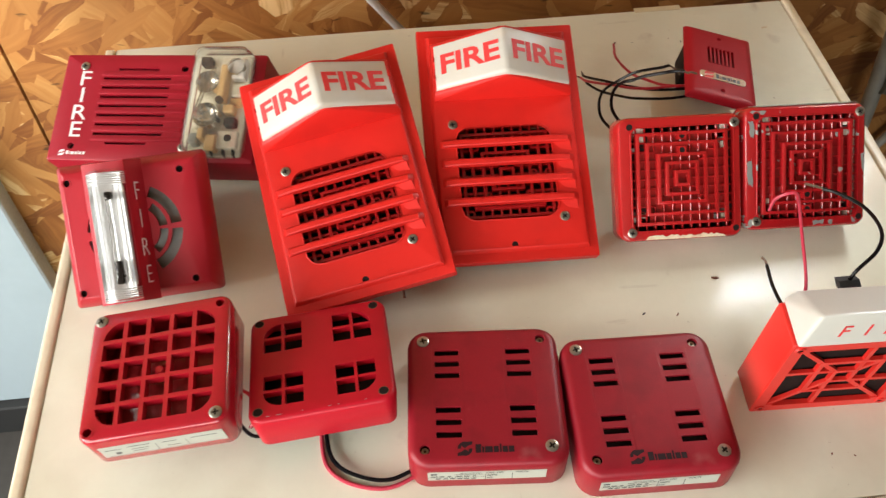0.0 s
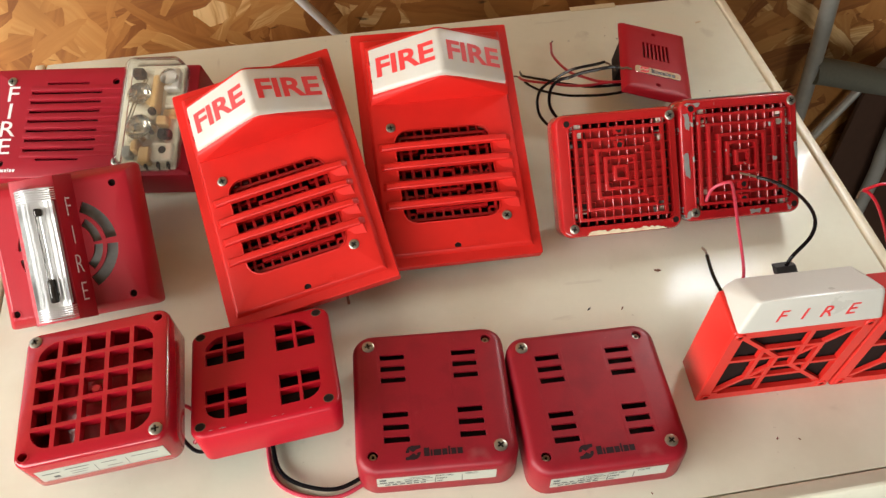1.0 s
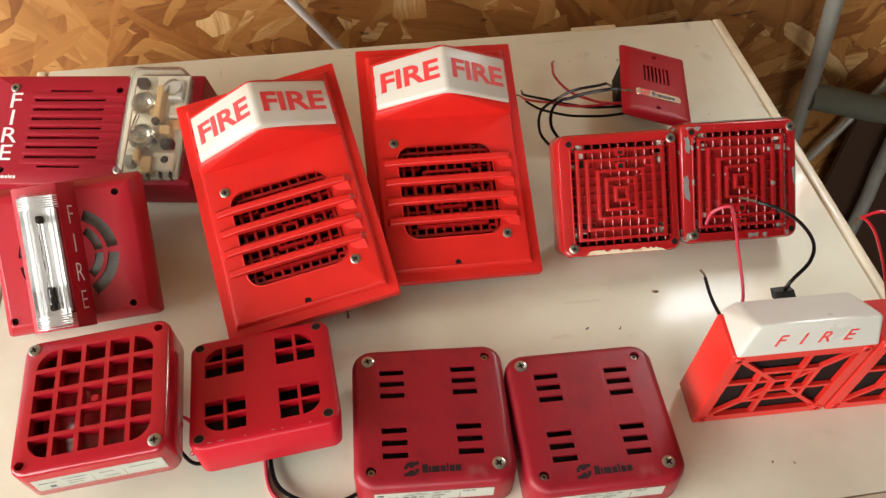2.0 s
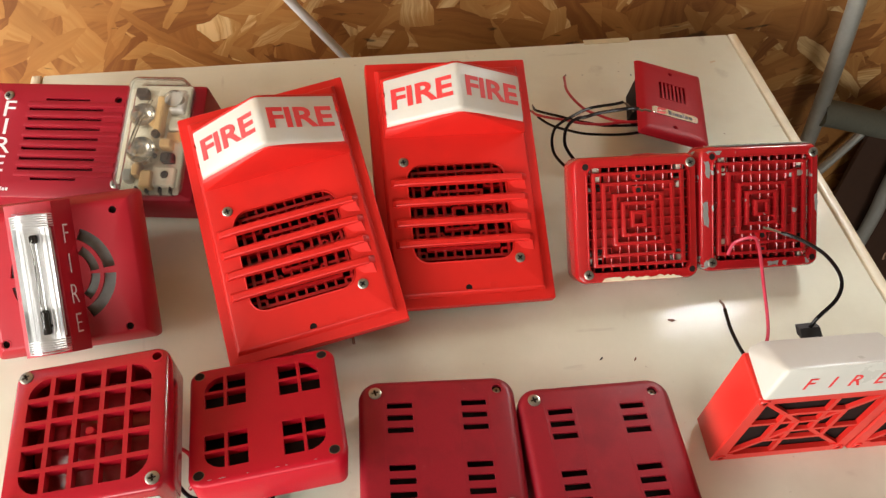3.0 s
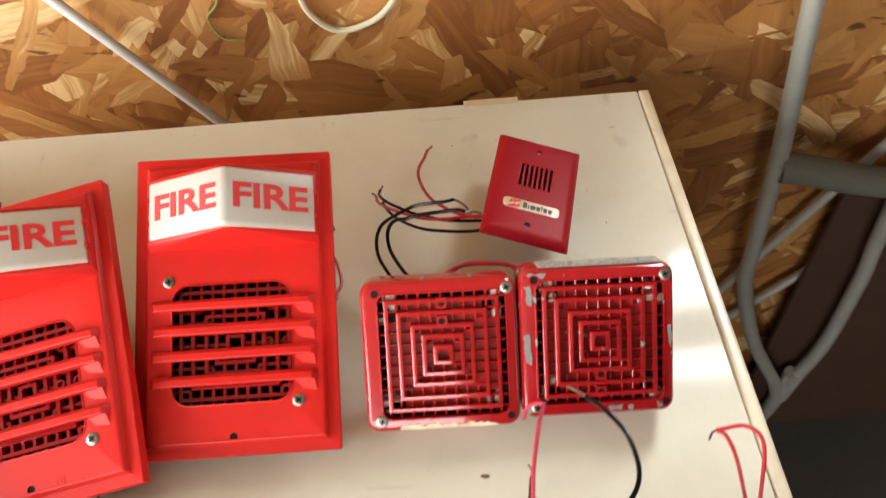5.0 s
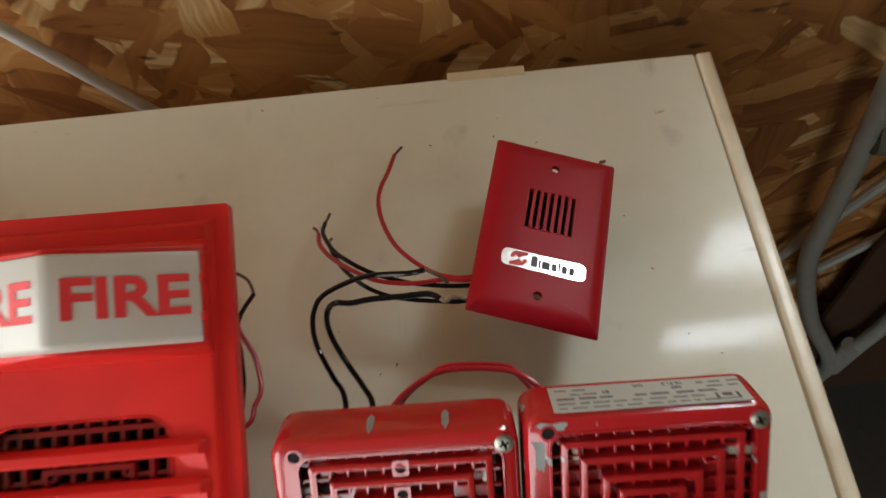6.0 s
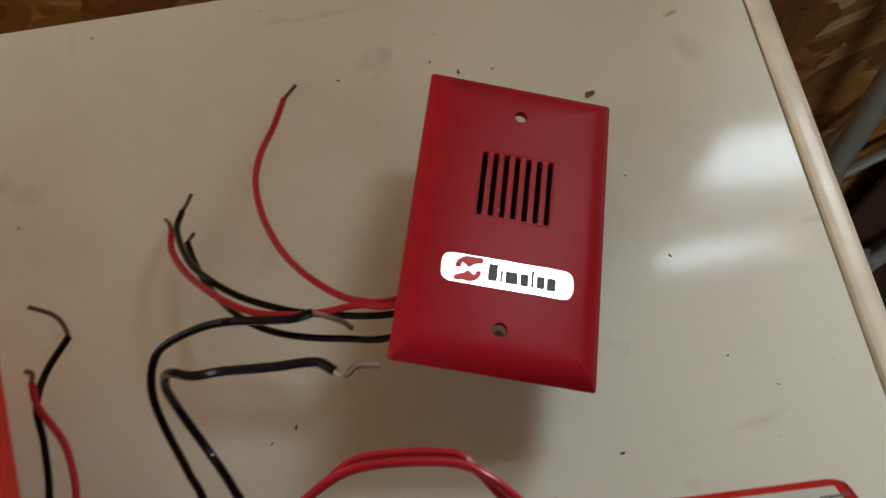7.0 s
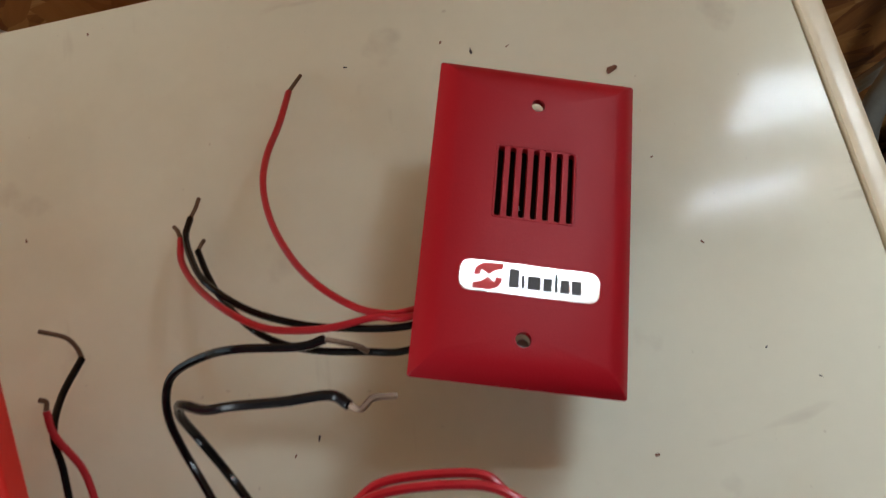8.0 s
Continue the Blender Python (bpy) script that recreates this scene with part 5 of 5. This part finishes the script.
wire(fa, [(-0.1830, -0.4540, 0.060), (-0.1820, -0.4400, 0.050), (-0.1800, -0.4160, 0.044), (-0.1755, -0.3930, 0.040)], 0.0015, WIRE_BLACK, "short black lead with stripped end", None, [(-0.1755, -0.3930, 0.040), (-0.1745, -0.3880, 0.0390), (-0.1765, -0.3840, 0.0395)])
bm = bmesh.new()
hull(bm, [(x, y, z) for x in (-0.158, -0.143) for y, z in ((-0.4500, 0.092), (-0.4500, 0.086), (-0.4440, 0.089), (-0.4580, 0.089))])
part("wire_nut", bm, RUBBER, fa, "black wire connector", at_world=True)
for pts in ([(-0.0560, -0.4600, 0.060), (-0.0580, -0.4420, 0.0900), (-0.0540, -0.4180, 0.1130), (-0.0620, -0.4080, 0.1180), (-0.0766, -0.4053, 0.1110)], [(-0.0600, -0.4600, 0.060), (-0.0640, -0.4400, 0.0860), (-0.0680, -0.4200, 0.1040), (-0.0720, -0.4090, 0.1100), (-0.0766, -0.4053, 0.1110)]):
    wire(fb, pts, 0.0012, WIRE_RED, "dark red lead standing up in a loop", None, [(-0.0766, -0.4053, 0.1110), (-0.0790, -0.4060, 0.1090), (-0.0810, -0.4090, 0.1070)] if pts[0][0] > -0.057 else None)

# ---- things round the cabinet ----
pipe = thing("leaning_pipe", pose(0.14, 0.081, FLOOR), "thin white plastic pipe leaning along the strand board wall", "pipe")
bm = bmesh.new()
tube(bm, [(0.1430, 0.081, FLOOR + 0.004), (-0.2, 0.081, -0.396), (-0.432, 0.081, -0.068), (-0.546, 0.081, 0.093), (-0.85, 0.081, 0.522)], 0.0052, 12, 1)
part("pipe", bm, WHITE_ROD, pipe, at_world=True)
cable = thing("hanging_cable", pose(-0.29, 0.09, 0.026), "cream cable hanging in a loop on the strand board wall", "cable")
bm = bmesh.new()
tube(bm, [(-0.36, 0.0935, 0.20), (-0.338, 0.0935, 0.12), (-0.328, 0.0930, 0.085), (-0.318, 0.0925, 0.049), (-0.292, 0.0925, 0.026), (-0.255, 0.0925, 0.036), (-0.231, 0.0945, 0.063), (-0.215, 0.0960, 0.095), (-0.19, 0.0970, 0.16), (-0.185, 0.0975, 0.26)], 0.0032, 8)
part("cable", bm, CABLE, cable, at_world=True)
twine = thing("twine", pose(-0.40, 0.09, 0.03), "thin green twine end hanging on the wall", "twine")
bm = bmesh.new()
tube(bm, [(-0.395, 0.0970, 0.16), (-0.398, 0.0970, 0.11), (-0.403, 0.0965, 0.067), (-0.416, 0.0965, 0.048), (-0.406, 0.0965, 0.024), (-0.387, 0.0970, 0.020)], 0.0011, 6)
part("twine", bm, TWINE, twine, at_world=True)

crutch = thing("crutch", pose(0.350, 0.055, FLOOR), "grey aluminium crutch with a foam hand grip leaning on the wall", "crutch")
for pts in ([(0.130, 0.065, 0.325), (0.143, 0.050, 0.185), (0.155, 0.035, 0.055), (0.181, 0.035, -0.146), (0.195, 0.035, -0.303), (0.206, 0.035, -0.399), (0.257, 0.035, -0.546), (0.322, 0.035, -0.673), (0.345, 0.035, -0.735)], [(0.315, 0.065, 0.325), (0.327, 0.050, 0.125), (0.345, 0.035, -0.135), (0.360, 0.035, -0.325), (0.369, 0.035, -0.404), (0.373, 0.035, -0.565), (0.360, 0.035, -0.660), (0.351, 0.035, -0.735)]):
    bm = bmesh.new()
    tube(bm, pts, 0.0105, 12)
    part("upright", bm, ALU, crutch, at_world=True)
bm = bmesh.new()
tube(bm, [(0.348, 0.035, -0.655), (0.350, 0.045, -0.785), (0.350, 0.055, FLOOR + 0.03)], 0.0125, 12)
part("lower_pole", bm, ALU, crutch, at_world=True)
bm = bmesh.new()
tube(bm, [(0.350, 0.055, FLOOR), (0.350, 0.055, FLOOR + 0.01), (0.350, 0.055, FLOOR + 0.05)], 0.02, 12, 1, 0.015)
part("rubber_tip", bm, RUBBER, crutch, at_world=True)
bm = bmesh.new()
tube(bm, [(0.187, 0.033, -0.162), (0.195, 0.032, -0.163), (0.235, 0.030, -0.174), (0.275, 0.029, -0.187), (0.329, 0.031, -0.204)], 0.0185, 16)
part("hand_grip", bm, GRIP, crutch, "grey foam hand grip", at_world=True)
for pts in ([(0.336, 0.075, -0.183), (0.21, 0.080, -0.451), (0.10, 0.085, -0.69), (0.012, 0.088, FLOOR + 0.004)], [(0.470, 0.078, -0.247), (0.339, 0.080, -0.416), (0.215, 0.085, -0.574), (-0.03, 0.086, FLOOR + 0.004)]):
    rod = thing("metal_tube", pose(pts[-1][0], 0.085, FLOOR), "thin dull metal tube leaning behind the crutch", "tube", "leaning tubes")
    bm = bmesh.new()
    d = Vector(pts[0]) - Vector(pts[1])
    tube(bm, [Vector(pts[0]) + 0.9 * d] + pts, 0.0065, 10, 1)
    part("tube", bm, ALU, rod, at_world=True)

sheet = thing("hardboard_sheet", pose(0.75, 0.058, FLOOR), "dark brown hardboard sheet standing against the wall", "board")
bm = bmesh.new()
block(bm, -0.445, 0.45, 0.0, 0.008, 0.0, 0.645, 0.001)
bm.transform(pose(0, 0.0, 0, -0.3, 0, 0))
part("sheet", bm, BROWN, sheet)
sack = thing("plastic_sack", pose(0.19, -0.07, FLOOR), "crumpled grey plastic sack standing on the floor", "sack")
bm = bmesh.new()
bmesh.ops.create_icosphere(bm, subdivisions=4, radius=1.0)
for v in bm.verts:
    d = v.co.normalized()
    k = 1 + 0.28 * noise.noise(d * 2.3) + 0.16 * abs(noise.noise(d * 6.0)) + 0.05 * noise.noise(d * 15.0)
    v.co = Vector((0.085 * k * d.x, 0.075 * k * d.y, max(0.0, 0.12 + 0.14 * k * d.z)))
part("sack", bm, BAG, sack)
panel = thing("pale_panel", pose(-1.35, 0.08, FLOOR), "pale blue-white painted panel standing against the wall", "panel")
bm = bmesh.new()
block(bm, -0.35, 0.35, -0.012, 0.012, 0.085, 1.55, 0.002)
part("sheet", bm, PALE, panel)
bm = bmesh.new()
block(bm, -0.36, 0.36, -0.030, 0.014, 0.0, 0.083, 0.003)
part("sill", bm, RUBBER, panel, "black sill strip")
bm = bmesh.new()
block(bm, 0.3505, 0.356, -0.016, 0.0125, 0.085, 1.55, 0.001)
part("edge_strip", bm, BARE, panel, "grey metal edge strip")

# ---- crumbs, specks and marks on the top ----
tape = thing("tape_strip", pose(-0.152, 0.001, 0.0), "strip of yellowed tape on the back edge", "tape")
bm = bmesh.new()
block(bm, -0.026, 0.026, -0.004, 0.0035, 0.0, 0.0006)
part("strip", bm, TAPE, tape)
for x, y, s, seed in ((-0.0886, -0.0804, 0.0022, 1), (-0.2015, -0.3724, 0.0030, 2), (-0.2702, -0.4013, 0.0016, 3), (-0.243, -0.405, 0.0018, 4), (-0.0741, -0.1584, 0.0007, 5), (-0.0481, -0.2146, 0.0007, 6), (-0.1534, -0.0518, 0.0008, 7), (-0.127, -0.060, 0.0008, 8), (-0.142, -0.059, 0.0014, 9), (-0.332, -0.101, 0.0009, 10), (-0.302, -0.011, 0.0008, 11), (-0.2257, -0.2013, 0.0010, 12), (-0.235, -0.206, 0.0007, 13), (-0.083, -0.121, 0.0007, 14), (-0.194, -0.054, 0.0007, 15), (-0.1660, -0.5370, 0.0014, 16), (-0.2700, -0.5620, 0.0010, 17), (-0.1420, -0.4080, 0.0014, 18), (-0.1500, -0.5400, 0.0012, 19), (-0.3280, -0.5660, 0.0009, 20), (-0.0630, -0.2010, 0.0006, 21), (-0.1100, -0.2300, 0.0009, 22)):
    rnd = random.Random(seed)
    c = thing("crumb", pose(x, y, 0.0, 0, 0, rnd.uniform(0, 180)), "tiny brown crumb on the white top", "crumb", "crumbs on the top")
    bm = bmesh.new()
    hull(bm, [(s * rnd.uniform(-1.3, 1.3), s * rnd.uniform(-0.6, 0.6), s * rnd.uniform(0, 0.6)) for _ in range(9)] + [(s, 0, 0), (-s, 0, 0), (0, 0.4 * s, 0)])
    part("crumb", bm, CRUMB if seed % 3 else BLACK_PRINT, c)
scrap = thing("paper_scrap", pose(-0.0451, -0.0459, 0.0, 0, 0, 12), "small cream scrap lying on the white top", "scrap")
bm = bmesh.new()
hull(bm, [(-0.0035, -0.001, 0), (0.0035, -0.0008, 0), (0.0035, 0.001, 0.0004), (-0.003, 0.0011, 0.0004), (0, 0, 0.0009)])
part("scrap", bm, CREAM, scrap)
